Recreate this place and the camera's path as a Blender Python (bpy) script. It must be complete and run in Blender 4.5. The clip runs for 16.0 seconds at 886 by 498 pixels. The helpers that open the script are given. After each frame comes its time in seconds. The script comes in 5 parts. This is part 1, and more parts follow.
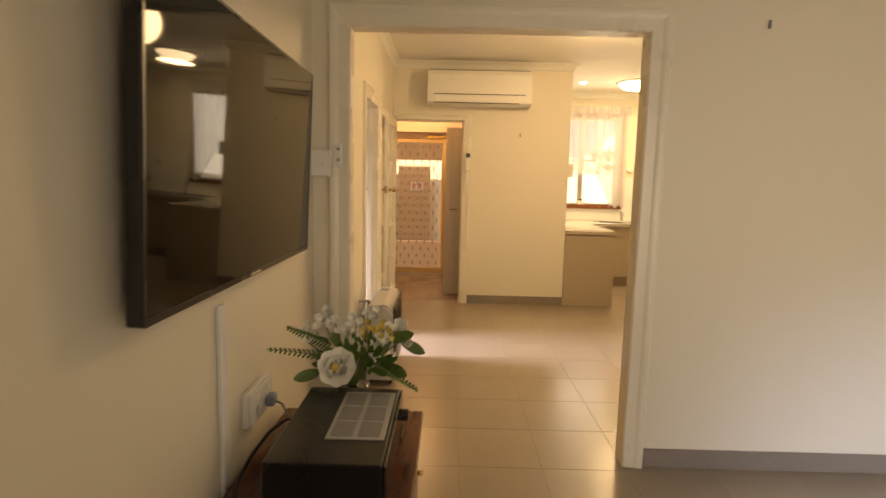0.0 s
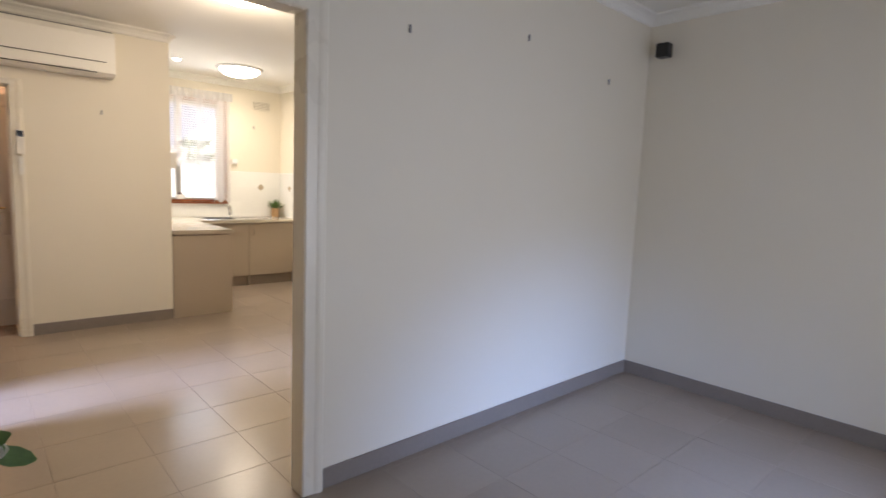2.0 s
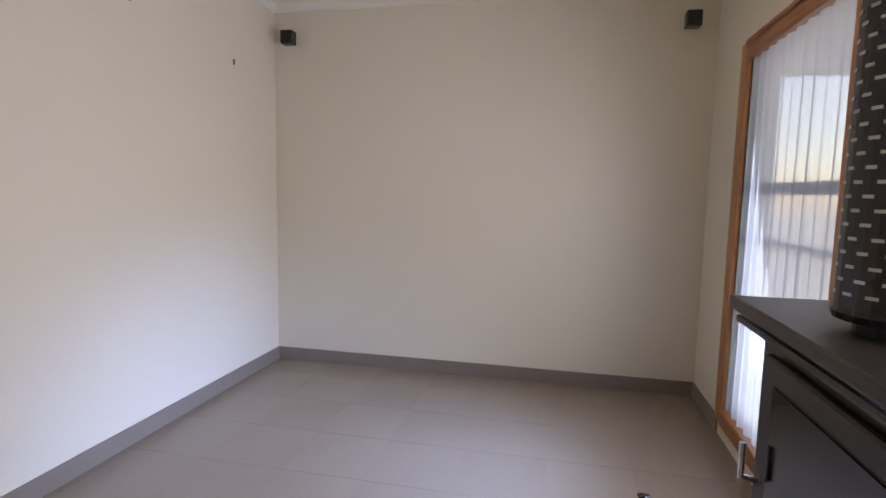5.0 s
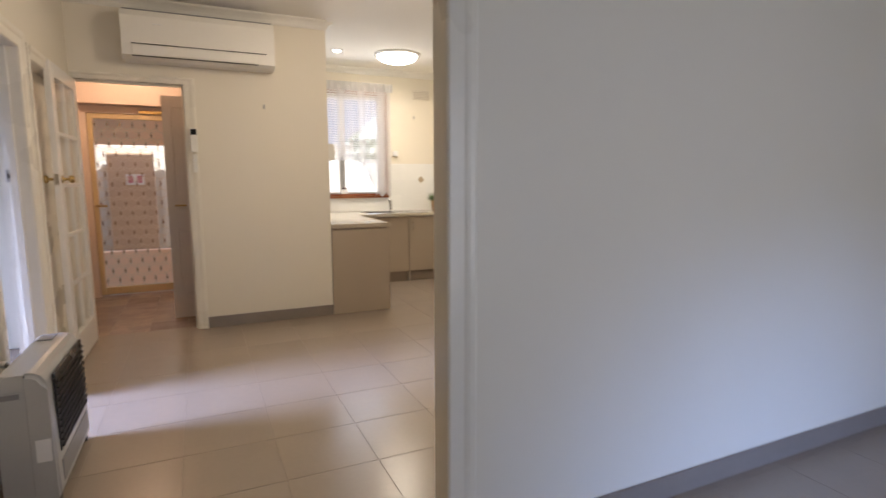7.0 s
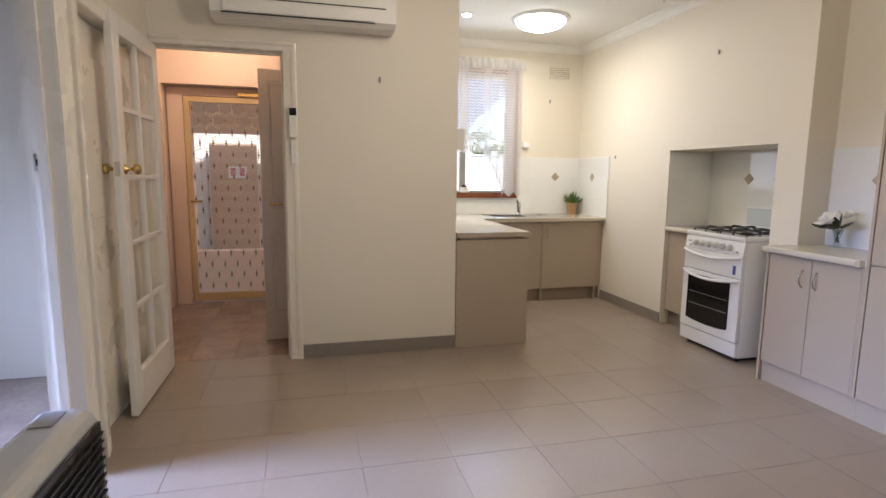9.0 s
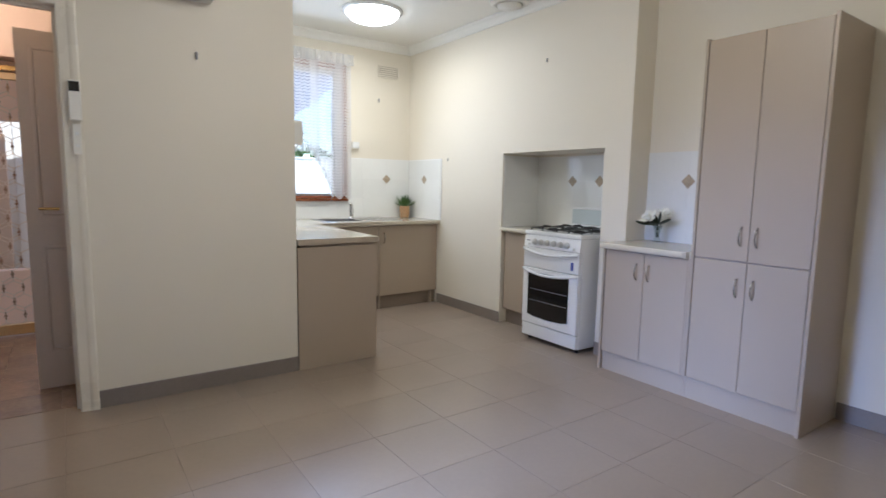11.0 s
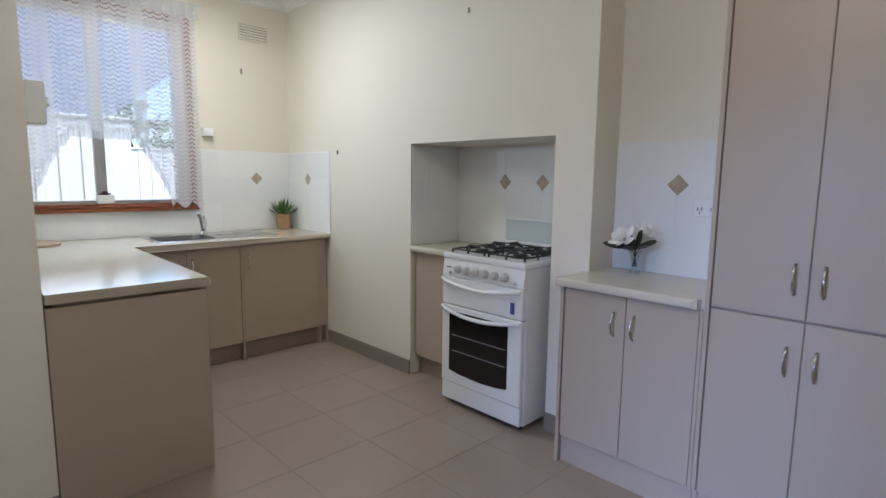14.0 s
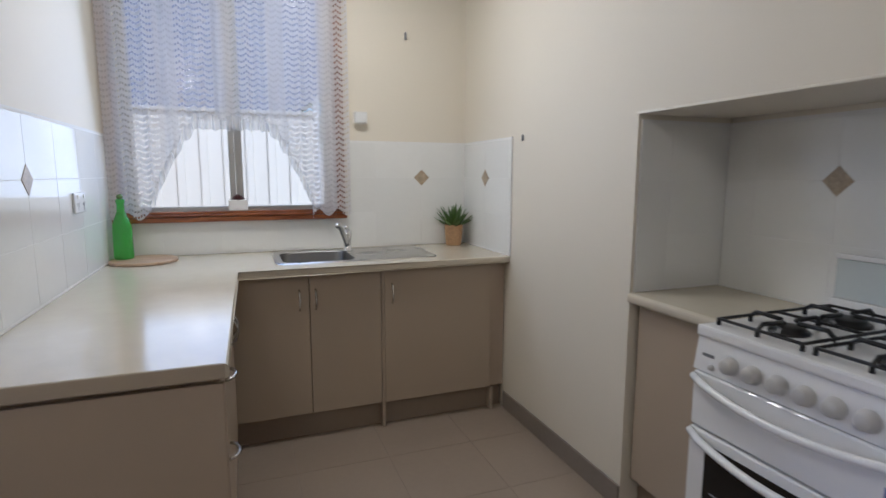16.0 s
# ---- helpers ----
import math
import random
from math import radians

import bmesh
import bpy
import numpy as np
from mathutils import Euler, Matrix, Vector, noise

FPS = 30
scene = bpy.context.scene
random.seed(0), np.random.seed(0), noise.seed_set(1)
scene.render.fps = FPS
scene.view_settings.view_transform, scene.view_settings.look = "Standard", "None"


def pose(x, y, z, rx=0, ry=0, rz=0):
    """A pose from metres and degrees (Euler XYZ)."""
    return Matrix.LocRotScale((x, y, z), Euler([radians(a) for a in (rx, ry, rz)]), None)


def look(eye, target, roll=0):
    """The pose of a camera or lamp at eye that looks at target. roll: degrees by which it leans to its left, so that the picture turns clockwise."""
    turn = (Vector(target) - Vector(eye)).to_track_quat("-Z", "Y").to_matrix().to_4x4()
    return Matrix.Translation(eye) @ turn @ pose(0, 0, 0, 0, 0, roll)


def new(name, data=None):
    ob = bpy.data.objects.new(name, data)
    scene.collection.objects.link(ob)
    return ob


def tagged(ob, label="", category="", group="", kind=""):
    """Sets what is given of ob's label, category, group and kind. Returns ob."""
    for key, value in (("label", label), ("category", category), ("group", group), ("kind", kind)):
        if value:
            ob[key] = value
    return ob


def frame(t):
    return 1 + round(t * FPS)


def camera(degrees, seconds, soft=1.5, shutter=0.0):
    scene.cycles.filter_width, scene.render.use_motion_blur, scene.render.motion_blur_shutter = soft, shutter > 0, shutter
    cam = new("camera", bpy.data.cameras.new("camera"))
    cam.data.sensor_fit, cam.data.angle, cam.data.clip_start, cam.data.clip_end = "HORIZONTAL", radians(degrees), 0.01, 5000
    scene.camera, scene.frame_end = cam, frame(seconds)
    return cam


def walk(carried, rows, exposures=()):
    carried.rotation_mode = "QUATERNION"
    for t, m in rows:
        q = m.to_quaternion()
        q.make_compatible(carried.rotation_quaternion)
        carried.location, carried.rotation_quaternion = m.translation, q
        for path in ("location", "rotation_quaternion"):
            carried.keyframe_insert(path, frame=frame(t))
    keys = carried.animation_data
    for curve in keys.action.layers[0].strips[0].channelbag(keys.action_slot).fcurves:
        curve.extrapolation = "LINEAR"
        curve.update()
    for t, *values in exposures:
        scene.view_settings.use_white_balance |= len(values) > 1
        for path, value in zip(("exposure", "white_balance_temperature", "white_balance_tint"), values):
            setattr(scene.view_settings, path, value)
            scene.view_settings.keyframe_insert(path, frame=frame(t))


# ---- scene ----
cam = camera(79.6, 16.0, shutter=0.3)
PATH = [
    (0, (1.133, 0.614, 1.372), (1.116, 2.598, 1.122), 1.3),
    (0.5, (1.134, 0.883, 1.415), (1.385, 2.851, 1.163), 1.7),
    (1, (1.165, 1.046, 1.396), (1.844, 2.911, 1.152), 2.0),
    (1.5, (1.115, 1.082, 1.4), (2.152, 2.775, 1.158), 2.1),
    (2, (0.968, 1.078, 1.381), (2.303, 2.549, 1.149), 2.3),
    (2.5, (0.895, 1.061, 1.359), (2.505, 2.225, 1.131), 2.1),
    (3, (0.812, 0.979, 1.321), (2.634, 1.777, 1.107), 1.6),
    (3.2, (0.786, 0.919, 1.325), (2.659, 1.586, 1.109), 1.7),
    (5.3, (1.132, 1.052, 1.319), (3.076, 1.471, 1.105), 1.1),
    (5.5, (1.168, 1.126, 1.341), (3.077, 1.679, 1.119), 1.0),
    (6.5, (1.278, 1.395, 1.306), (2.492, 2.964, 1.048), 0.2),
    (7, (1.342, 1.653, 1.278), (2.167, 3.456, 1.017), -0.2),
    (7.5, (1.418, 1.93, 1.317), (1.996, 3.824, 1.035), 0.3),
    (8, (1.398, 2.253, 1.267), (1.89, 4.172, 0.991), 0.3),
    (8.2, (1.42, 2.391, 1.269), (1.881, 4.318, 0.994), 0.4),
    (10.3, (1.35, 3.356, 1.262), (2.175, 5.161, 1.015), 1.1),
    (10.5, (1.335, 3.361, 1.252), (2.255, 5.12, 1.009), 1.1),
    (11, (1.282, 3.322, 1.221), (2.426, 4.945, 0.981), 1.0),
    (11.5, (1.261, 3.304, 1.203), (2.554, 4.811, 0.969), 1.0),
    (12, (1.267, 3.366, 1.206), (2.636, 4.804, 0.973), 0.9),
    (12.5, (1.433, 3.523, 1.203), (2.817, 4.947, 0.966), 0.7),
    (13, (1.66, 3.756, 1.233), (3.057, 5.167, 0.992), 0.7),
    (13.5, (1.933, 4.025, 1.234), (3.324, 5.44, 0.99), 0.8),
    (14, (2.184, 4.284, 1.284), (3.567, 5.704, 1.023), 0.7),
    (14.5, (2.446, 4.522, 1.289), (3.684, 6.07, 1.024), 0.3),
    (15, (2.722, 4.79, 1.284), (3.777, 6.467, 1.008), 0.1),
    (15.5, (2.944, 5.041, 1.283), (3.838, 6.81, 1.011), 0.4),
    (16, (3.083, 5.306, 1.288), (3.779, 7.161, 1.011), 0.1),
]
walk(cam, [(t, look(eye, target, roll)) for t, eye, target, roll in PATH],
     [(0.0, 1.7, 15000, 16), (0.5, 1.68, 9700, 19), (1.2, 1.75, 7000, 13), (2.5, 1.65, 6600, 13), (5.5, 2.05, 7500, 18), (6.1, 1.75, 6700, 15),
      (8.0, 1.36, 6500, 13), (10.5, 1.29, 5400, 9), (12.5, 1.26, 5250, 7), (14.0, 0.95, 5250, 8), (14.8, 0.94, 5700, 11), (16.0, 0.59, 5350, 12)])

# ---- world, sun, large lights ----
world = bpy.data.worlds.new("sky")
scene.world = world
world.use_nodes = True
wn = world.node_tree.nodes
sky = wn.new("ShaderNodeTexSky")
sky.sky_type, sky.sun_disc = "NISHITA", False
sky.sun_elevation, sky.sun_rotation = radians(52), radians(145)
wn["Background"].inputs["Strength"].default_value = 0.15
world.node_tree.links.new(sky.outputs[0], wn["Background"].inputs["Color"])


def lamp(name, kind, energy, color, m, size=0.1, size_y=None, angle=None):
    d = bpy.data.lights.new(name, kind)
    d.energy, d.color = energy, color
    if kind == "AREA":
        d.shape, d.size = ("RECTANGLE", size) if size_y else ("DISK", size)
        if size_y:
            d.size_y = size_y
    elif kind == "SUN":
        d.angle = radians(angle)
    else:
        d.shadow_soft_size = size
    ob = new(name, d)
    ob.matrix_world = m
    return ob


lamp("sun", "SUN", 3.2, (1, 0.95, 0.88), look((0, 0, 0), (-0.36, 0.50, -0.79)), angle=0.5)
lamp("kitchen_daylight", "AREA", 4.0, (0.72, 0.82, 1), look((3.05, 8.24, 1.72), (3.05, 7.0, 1.5)), 0.95, 1.1)
ld = lamp("lounge_daylight", "AREA", 8.6, (0.76, 0.83, 1), look((2.66, 0.20, 1.10), (2.95, 2.8, 0.95)), 2.7, 1.7)
ld.data.spread = radians(140)
ls_ = lamp("lounge_skylight", "AREA", 7, (0.30, 0.48, 1), look((2.9, 0.22, 0.80), (3.35, 2.8, -0.40)), 1.9, 0.5)
ls_.data.spread = radians(62)
bd_ = lamp("bedroom_daylight", "AREA", 34, (0.44, 0.56, 1), look((-2.85, 5.0, 1.8), (0.3, 4.9, 0.2)), 1.5, 0.6)
bd_.data.spread = radians(54)
lamp("hall_glow", "POINT", 8.5, (1, 0.72, 0.50), pose(0.75, 7.6, 2.45), 0.08)
lamp("kitchen_bulb", "AREA", 6.5, (1, 0.87, 0.70), pose(3.47, 7.52, 2.545), 0.42)
lamp("dining_bulb", "AREA", 0.8, (1, 0.85, 0.66), pose(2.46, 4.85, 2.545), 0.42)
lamp("dining_bulb_sides", "POINT", 10.8, (1, 0.85, 0.66), pose(2.46, 4.85, 2.38), 0.17)
# Weak unseen fill added for the lounge; no fitting hangs here.
lamp("lounge_fill", "POINT", 0.5, (1, 0.83, 0.62), pose(3.2, 0.55, 2.50), 0.12)

# ---- materials ----


def mat(name, base, rough=0.5, metal=0.0, var=0.06, scale=3.0, grain=60.0, bump=0.05, spec=0.5, per=0.0):
    """Principled paint with a coarse and a fine variation and a fine relief."""
    m = bpy.data.materials.new(name)
    m.use_nodes = True
    n, l = m.node_tree.nodes, m.node_tree.links
    b = n["Principled BSDF"]
    b.inputs["Metallic"].default_value = metal
    b.inputs["Specular IOR Level"].default_value = spec
    co = n.new("ShaderNodeTexCoord")
    big, fine = n.new("ShaderNodeTexNoise"), n.new("ShaderNodeTexNoise")
    big.inputs["Scale"].default_value, fine.inputs["Scale"].default_value = scale, grain
    big.inputs["Detail"].default_value, fine.inputs["Detail"].default_value = 4, 3
    where = co.outputs["Object"]
    if per:
        who, far_, add_ = n.new("ShaderNodeObjectInfo"), n.new("ShaderNodeMath"), n.new("ShaderNodeVectorMath")
        far_.operation, far_.inputs[1].default_value = "MULTIPLY", 37.0
        l.new(who.outputs["Random"], far_.inputs[0])
        l.new(where, add_.inputs[0])
        l.new(far_.outputs[0], add_.inputs[1])
        where = add_.outputs[0]
    for t in (big, fine):
        l.new(where, t.inputs["Vector"])
    mix = n.new("ShaderNodeMath")
    mix.operation = "MULTIPLY_ADD"
    mix.inputs[1].default_value, mix.inputs[2].default_value = 0.6, 0.2
    l.new(big.outputs[0], mix.inputs[0])
    add = n.new("ShaderNodeMath")
    add.operation = "MULTIPLY_ADD"
    add.inputs[1].default_value = 0.4
    l.new(fine.outputs[0], add.inputs[0])
    l.new(mix.outputs[0], add.inputs[2])
    add2 = n.new("ShaderNodeMath")
    add2.operation = "SUBTRACT"
    l.new(add.outputs[0], add2.inputs[0])
    add2.inputs[1].default_value = 0.2
    ramp = n.new("ShaderNodeValToRGB")
    ramp.color_ramp.elements[0].position, ramp.color_ramp.elements[1].position = 0.25, 0.75
    ramp.color_ramp.elements[0].color = (*[max(0, c * (1 - var)) for c in base], 1)
    ramp.color_ramp.elements[1].color = (*[min(1, c * (1 + var)) for c in base], 1)
    l.new(add2.outputs[0], ramp.inputs[0])
    out = ramp.outputs[0]
    if per:
        info = n.new("ShaderNodeObjectInfo")
        rng = n.new("ShaderNodeMapRange")
        rng.inputs["To Min"].default_value, rng.inputs["To Max"].default_value = 1 - per, 1 + per
        l.new(info.outputs["Random"], rng.inputs["Value"])
        hsv = n.new("ShaderNodeHueSaturation")
        l.new(rng.outputs[0], hsv.inputs["Value"])
        l.new(out, hsv.inputs["Color"])
        out = hsv.outputs[0]
    l.new(out, b.inputs["Base Color"])
    r = n.new("ShaderNodeMapRange")
    r.inputs["To Min"].default_value, r.inputs["To Max"].default_value = rough * 0.85, min(1, rough * 1.15)
    l.new(big.outputs[0], r.inputs["Value"])
    l.new(r.outputs[0], b.inputs["Roughness"])
    if bump:
        bp = n.new("ShaderNodeBump")
        bp.inputs["Strength"].default_value, bp.inputs["Distance"].default_value = bump, 0.004
        l.new(fine.outputs[0], bp.inputs["Height"])
        l.new(bp.outputs[0], b.inputs["Normal"])
    return m


def wood(name, dark, light, rough=0.4, along=(1, 12, 12)):
    m = bpy.data.materials.new(name)
    m.use_nodes = True
    n, l = m.node_tree.nodes, m.node_tree.links
    b = n["Principled BSDF"]
    co, mp, tx = n.new("ShaderNodeTexCoord"), n.new("ShaderNodeMapping"), n.new("ShaderNodeTexNoise")
    mp.inputs["Scale"].default_value = along
    tx.inputs["Scale"].default_value, tx.inputs["Detail"].default_value, tx.inputs["Distortion"].default_value = 3.5, 8, 1.2
    l.new(co.outputs["Object"], mp.inputs[0])
    l.new(mp.outputs[0], tx.inputs["Vector"])
    ramp = n.new("ShaderNodeValToRGB")
    ramp.color_ramp.elements[0].position, ramp.color_ramp.elements[1].position = 0.32, 0.7
    ramp.color_ramp.elements[0].color, ramp.color_ramp.elements[1].color = (*dark, 1), (*light, 1)
    l.new(tx.outputs[0], ramp.inputs[0])
    l.new(ramp.outputs[0], b.inputs["Base Color"])
    b.inputs["Roughness"].default_value = rough
    bp = n.new("ShaderNodeBump")
    bp.inputs["Strength"].default_value, bp.inputs["Distance"].default_value = 0.15, 0.003
    l.new(tx.outputs[0], bp.inputs["Height"])
    l.new(bp.outputs[0], b.inputs["Normal"])
    return m


def glowing(name, color, strength):
    m = bpy.data.materials.new(name)
    m.use_nodes = True
    b = m.node_tree.nodes["Principled BSDF"]
    b.inputs["Base Color"].default_value = (0.9, 0.9, 0.88, 1)
    b.inputs["Emission Color"].default_value = (*color, 1)
    b.inputs["Emission Strength"].default_value = strength
    return m


def glassy(name, color=(1, 1, 1), rough=0.0, edge=0.5):
    """Thin pane: mostly clear, with a mirror share that grows at grazing angles."""
    m = bpy.data.materials.new(name)
    m.use_nodes = True
    n, l = m.node_tree.nodes, m.node_tree.links
    n.remove(n["Principled BSDF"])
    tr, gl, mx = n.new("ShaderNodeBsdfTransparent"), n.new("ShaderNodeBsdfGlossy"), n.new("ShaderNodeMixShader")
    lw, pw, sc = n.new("ShaderNodeLayerWeight"), n.new("ShaderNodeMath"), n.new("ShaderNodeMath")
    tr.inputs[0].default_value = (*color, 1)
    gl.inputs["Roughness"].default_value = rough
    lw.inputs["Blend"].default_value = 0.5
    pw.operation, sc.operation = "POWER", "MULTIPLY_ADD"
    pw.inputs[1].default_value = 4.0
    sc.inputs[1].default_value, sc.inputs[2].default_value = edge, 0.03
    l.new(lw.outputs["Facing"], pw.inputs[0])
    l.new(pw.outputs[0], sc.inputs[0])
    l.new(sc.outputs[0], mx.inputs[0])
    l.new(tr.outputs[0], mx.inputs[1])
    l.new(gl.outputs[0], mx.inputs[2])
    l.new(mx.outputs[0], n["Material Output"].inputs[0])
    return m


def fabric(name, color, lace=0.0, opacity=0.6, dense=None):
    """Thin cloth that lets light through; lace: how much of the open pattern shows."""
    m = bpy.data.materials.new(name)
    m.use_nodes = True
    n, l = m.node_tree.nodes, m.node_tree.links
    n.remove(n["Principled BSDF"])
    di, tl, tr = n.new("ShaderNodeBsdfDiffuse"), n.new("ShaderNodeBsdfTranslucent"), n.new("ShaderNodeBsdfTransparent")
    for s in (di, tl):
        s.inputs[0].default_value = (*color, 1)
    a, o = n.new("ShaderNodeMixShader"), n.new("ShaderNodeMixShader")
    a.inputs[0].default_value = 0.55
    l.new(di.outputs[0], a.inputs[1])
    l.new(tl.outputs[0], a.inputs[2])
    l.new(tr.outputs[0], o.inputs[1])
    l.new(a.outputs[0], o.inputs[2])
    o.inputs[0].default_value = opacity
    if lace:
        co, sx = n.new("ShaderNodeTexCoord"), n.new("ShaderNodeSeparateXYZ")
        l.new(co.outputs["Object"], sx.inputs[0])

        def m1(op, p, q=None, r=None):
            k = n.new("ShaderNodeMath")
            k.operation = op
            for i, v in enumerate((p, q, r)):
                if v is None:
                    continue
                if isinstance(v, (int, float)):
                    k.inputs[i].default_value = v
                else:
                    l.new(v, k.inputs[i])
            return k.outputs[0]

        # rows of small scallops, 29 mm high and 52 mm wide
        sway = m1("ABSOLUTE", m1("SINE", m1("MULTIPLY", sx.outputs[0], 60.0)))
        row = m1("FRACT", m1("ADD", m1("MULTIPLY", sx.outputs[2], 34.0), m1("MULTIPLY", sway, 0.5)))
        hole = m1("GREATER_THAN", row, 0.63)
        broken = m1("GREATER_THAN", m1("SINE", m1("MULTIPLY", sx.outputs[0], 520.0)), -0.5)
        band = m1("GREATER_THAN", m1("SINE", m1("MULTIPLY", sx.outputs[0], 24.0)), -0.45)
        cut = m1("MULTIPLY", m1("MULTIPLY", hole, broken), m1("MULTIPLY_ADD", band, 0.75, 0.25))
        fac = m1("SUBTRACT", opacity, m1("MULTIPLY", cut, lace))
        l.new(fac, o.inputs[0])
    l.new(o.outputs[0], n["Material Output"].inputs[0])
    return m


M_WALL = mat("wall_paint_cream", (0.76, 0.705, 0.592), 0.55, var=0.02, scale=1.2, grain=180, bump=0.12)
M_CEIL = mat("ceiling_paint", (0.80, 0.78, 0.72), 0.8, var=0.02, grain=200, bump=0.08)
M_TRIM = mat("trim_gloss_cream", (0.78, 0.73, 0.62), 0.28, var=0.03, grain=30, bump=0.04)
M_DOORW = mat("door_gloss_white", (0.79, 0.76, 0.70), 0.3, var=0.03, grain=30, bump=0.04)
M_TILE = mat("floor_tile_taupe", (0.305, 0.247, 0.193), 0.25, var=0.05, scale=2.4, grain=45, bump=0.02, per=0.025)
M_GROUT = mat("floor_grout", (0.265, 0.215, 0.17), 0.8, grain=200)
M_SKIRT = mat("skirting_tile_grey", (0.235, 0.198, 0.168), 0.3, var=0.1, scale=5, grain=60, bump=0.03)
M_HALLF = mat("hall_vinyl", (0.27, 0.2, 0.155), 0.22, var=0.3, scale=6, grain=40, per=0.18)
M_CAB = mat("cabinet_laminate_beige", (0.415, 0.34, 0.255), 0.38, var=0.02, grain=220, bump=0.05)
M_EDGE = mat("worktop_edging", (0.43, 0.365, 0.275), 0.4, var=0.04, grain=160)
M_CABIN = mat("cabinet_edge", (0.42, 0.34, 0.26), 0.45, var=0.03)
# The shadow under the cupboards is put into this kickboard brown.
M_RECESS_SHADE = mat("recess_shade_brown", (0.29, 0.23, 0.175), 0.5, var=0.05)
M_BENCH = mat("bench_laminate_cream", (0.57, 0.515, 0.405), 0.12, var=0.05, scale=14, grain=260, bump=0.02)
M_WTILE = mat("wall_tile_white", (0.80, 0.80, 0.77), 0.1, var=0.02, scale=6, grain=40, bump=0.02, per=0.02)
M_WGROUT = mat("wall_grout", (0.79, 0.785, 0.765), 0.8)
M_DIAMOND = mat("inset_tile_stone", (0.40, 0.32, 0.22), 0.4, var=0.35, scale=30, grain=120)
M_STEEL = mat("stainless_steel", (0.58, 0.57, 0.55), 0.28, metal=1.0, var=0.06, grain=150)
M_CHROME = mat("chrome", (0.78, 0.78, 0.78), 0.1, metal=1.0, var=0.02)
M_NICKEL = mat("handle_nickel", (0.50, 0.485, 0.46), 0.22, metal=1.0, var=0.04)
M_BRASS = mat("brass", (0.62, 0.43, 0.17), 0.25, metal=1.0, var=0.08)
M_ENAMEL = mat("white_enamel", (0.80, 0.80, 0.79), 0.16, var=0.02)
M_PLASTIC = mat("white_plastic", (0.78, 0.76, 0.70), 0.35, var=0.03)
M_BLACK = mat("black_cast_iron", (0.007, 0.007, 0.007), 0.4, var=0.2)
M_BLACKG = mat("black_glass", (0.008, 0.008, 0.008), 0.06, var=0.1)
M_BLACKP = mat("black_plastic", (0.009, 0.009, 0.010), 0.28, var=0.1)
M_SCREEN = mat("screen_glass", (0.005, 0.005, 0.005), 0.035, var=0.05, bump=0.0, spec=0.15)
M_SILVER = mat("silver_painted_steel", (0.48, 0.49, 0.50), 0.30, metal=0.35, var=0.04, grain=90)
M_REDWOOD = wood("polished_red_wood", (0.06, 0.014, 0.008), (0.15, 0.04, 0.022), 0.2, (10, 1, 10))
M_PINE = wood("varnished_timber", (0.34, 0.12, 0.035), (0.56, 0.26, 0.09), 0.32, (12, 12, 1.2))
M_PINEH = wood("varnished_timber_rail", (0.26, 0.085, 0.03), (0.46, 0.19, 0.07), 0.3, (1.2, 12, 12))
M_SILL = wood("stained_sill", (0.13, 0.035, 0.014), (0.36, 0.13, 0.045), 0.22, (1.2, 14, 14))
M_BOARD = wood("round_board_wood", (0.34, 0.22, 0.13), (0.55, 0.40, 0.27), 0.5, (2, 14, 14))
M_LAMP = glowing("lamp_diffuser_glow", (1, 0.93, 0.8), 4.0)
M_SPOT = glowing("downlight_glow", (1, 0.93, 0.8), 6.0)
M_GLASS = glassy("window_glass")
M_DGLASS = glassy("door_pane_glass", edge=0.15)
M_TINT = mat("cooker_lid_glass", (0.55, 0.60, 0.60), 0.12, var=0.02, bump=0)
M_SHEER = fabric("sheer_voile", (0.86, 0.87, 0.88), 0.0, 0.62)
# White voile with its base darkened and blued to tone down the daylight.
M_SHEER_DIM = fabric("sheer_voile_dense_dimmed", (0.50, 0.56, 0.68), 0.0, 0.86)
M_LACE = fabric("lace_crochet", (0.87, 0.87, 0.88), 0.66, 0.82)
M_ALU = mat("aluminium_frame", (0.50, 0.50, 0.49), 0.35, metal=0.8, var=0.05)
M_GREEN = mat("leaf_green", (0.08, 0.15, 0.035), 0.45, var=0.4, scale=20)
M_DARKLEAF = mat("leaf_dark", (0.018, 0.028, 0.012), 0.35, var=0.4, scale=20)
M_PETAL = mat("petal_white", (0.88, 0.87, 0.80), 0.6, var=0.08, scale=30)
M_YELLOW = mat("petal_yellow", (0.66, 0.5, 0.12), 0.6, var=0.15)
M_POT = mat("woven_basket_pot", (0.46, 0.28, 0.14), 0.7, var=0.3, scale=60, grain=140)
M_FENCE = mat("fence_steel_cream", (0.72, 0.70, 0.64), 0.5, var=0.05, scale=2)
M_TAN = mat("porch_panel_tan", (0.56, 0.43, 0.31), 0.7, var=0.1)
# Warmth of sun bounced onto the porch is put into this base.
M_PORCH = mat("porch_render_warm_bounce", (0.85, 0.60, 0.43), 0.8, var=0.08)
M_AMBER = mat("security_door_frame", (0.60, 0.44, 0.23), 0.4, var=0.1)
M_GRILLE = mat("grille_cream", (0.66, 0.55, 0.40), 0.45, var=0.1)
M_AMBER2 = mat("grille_bronze", (0.28, 0.17, 0.09), 0.45, var=0.15)
M_HALLDOOR = mat("hall_door_paint", (0.60, 0.52, 0.44), 0.35, var=0.04)
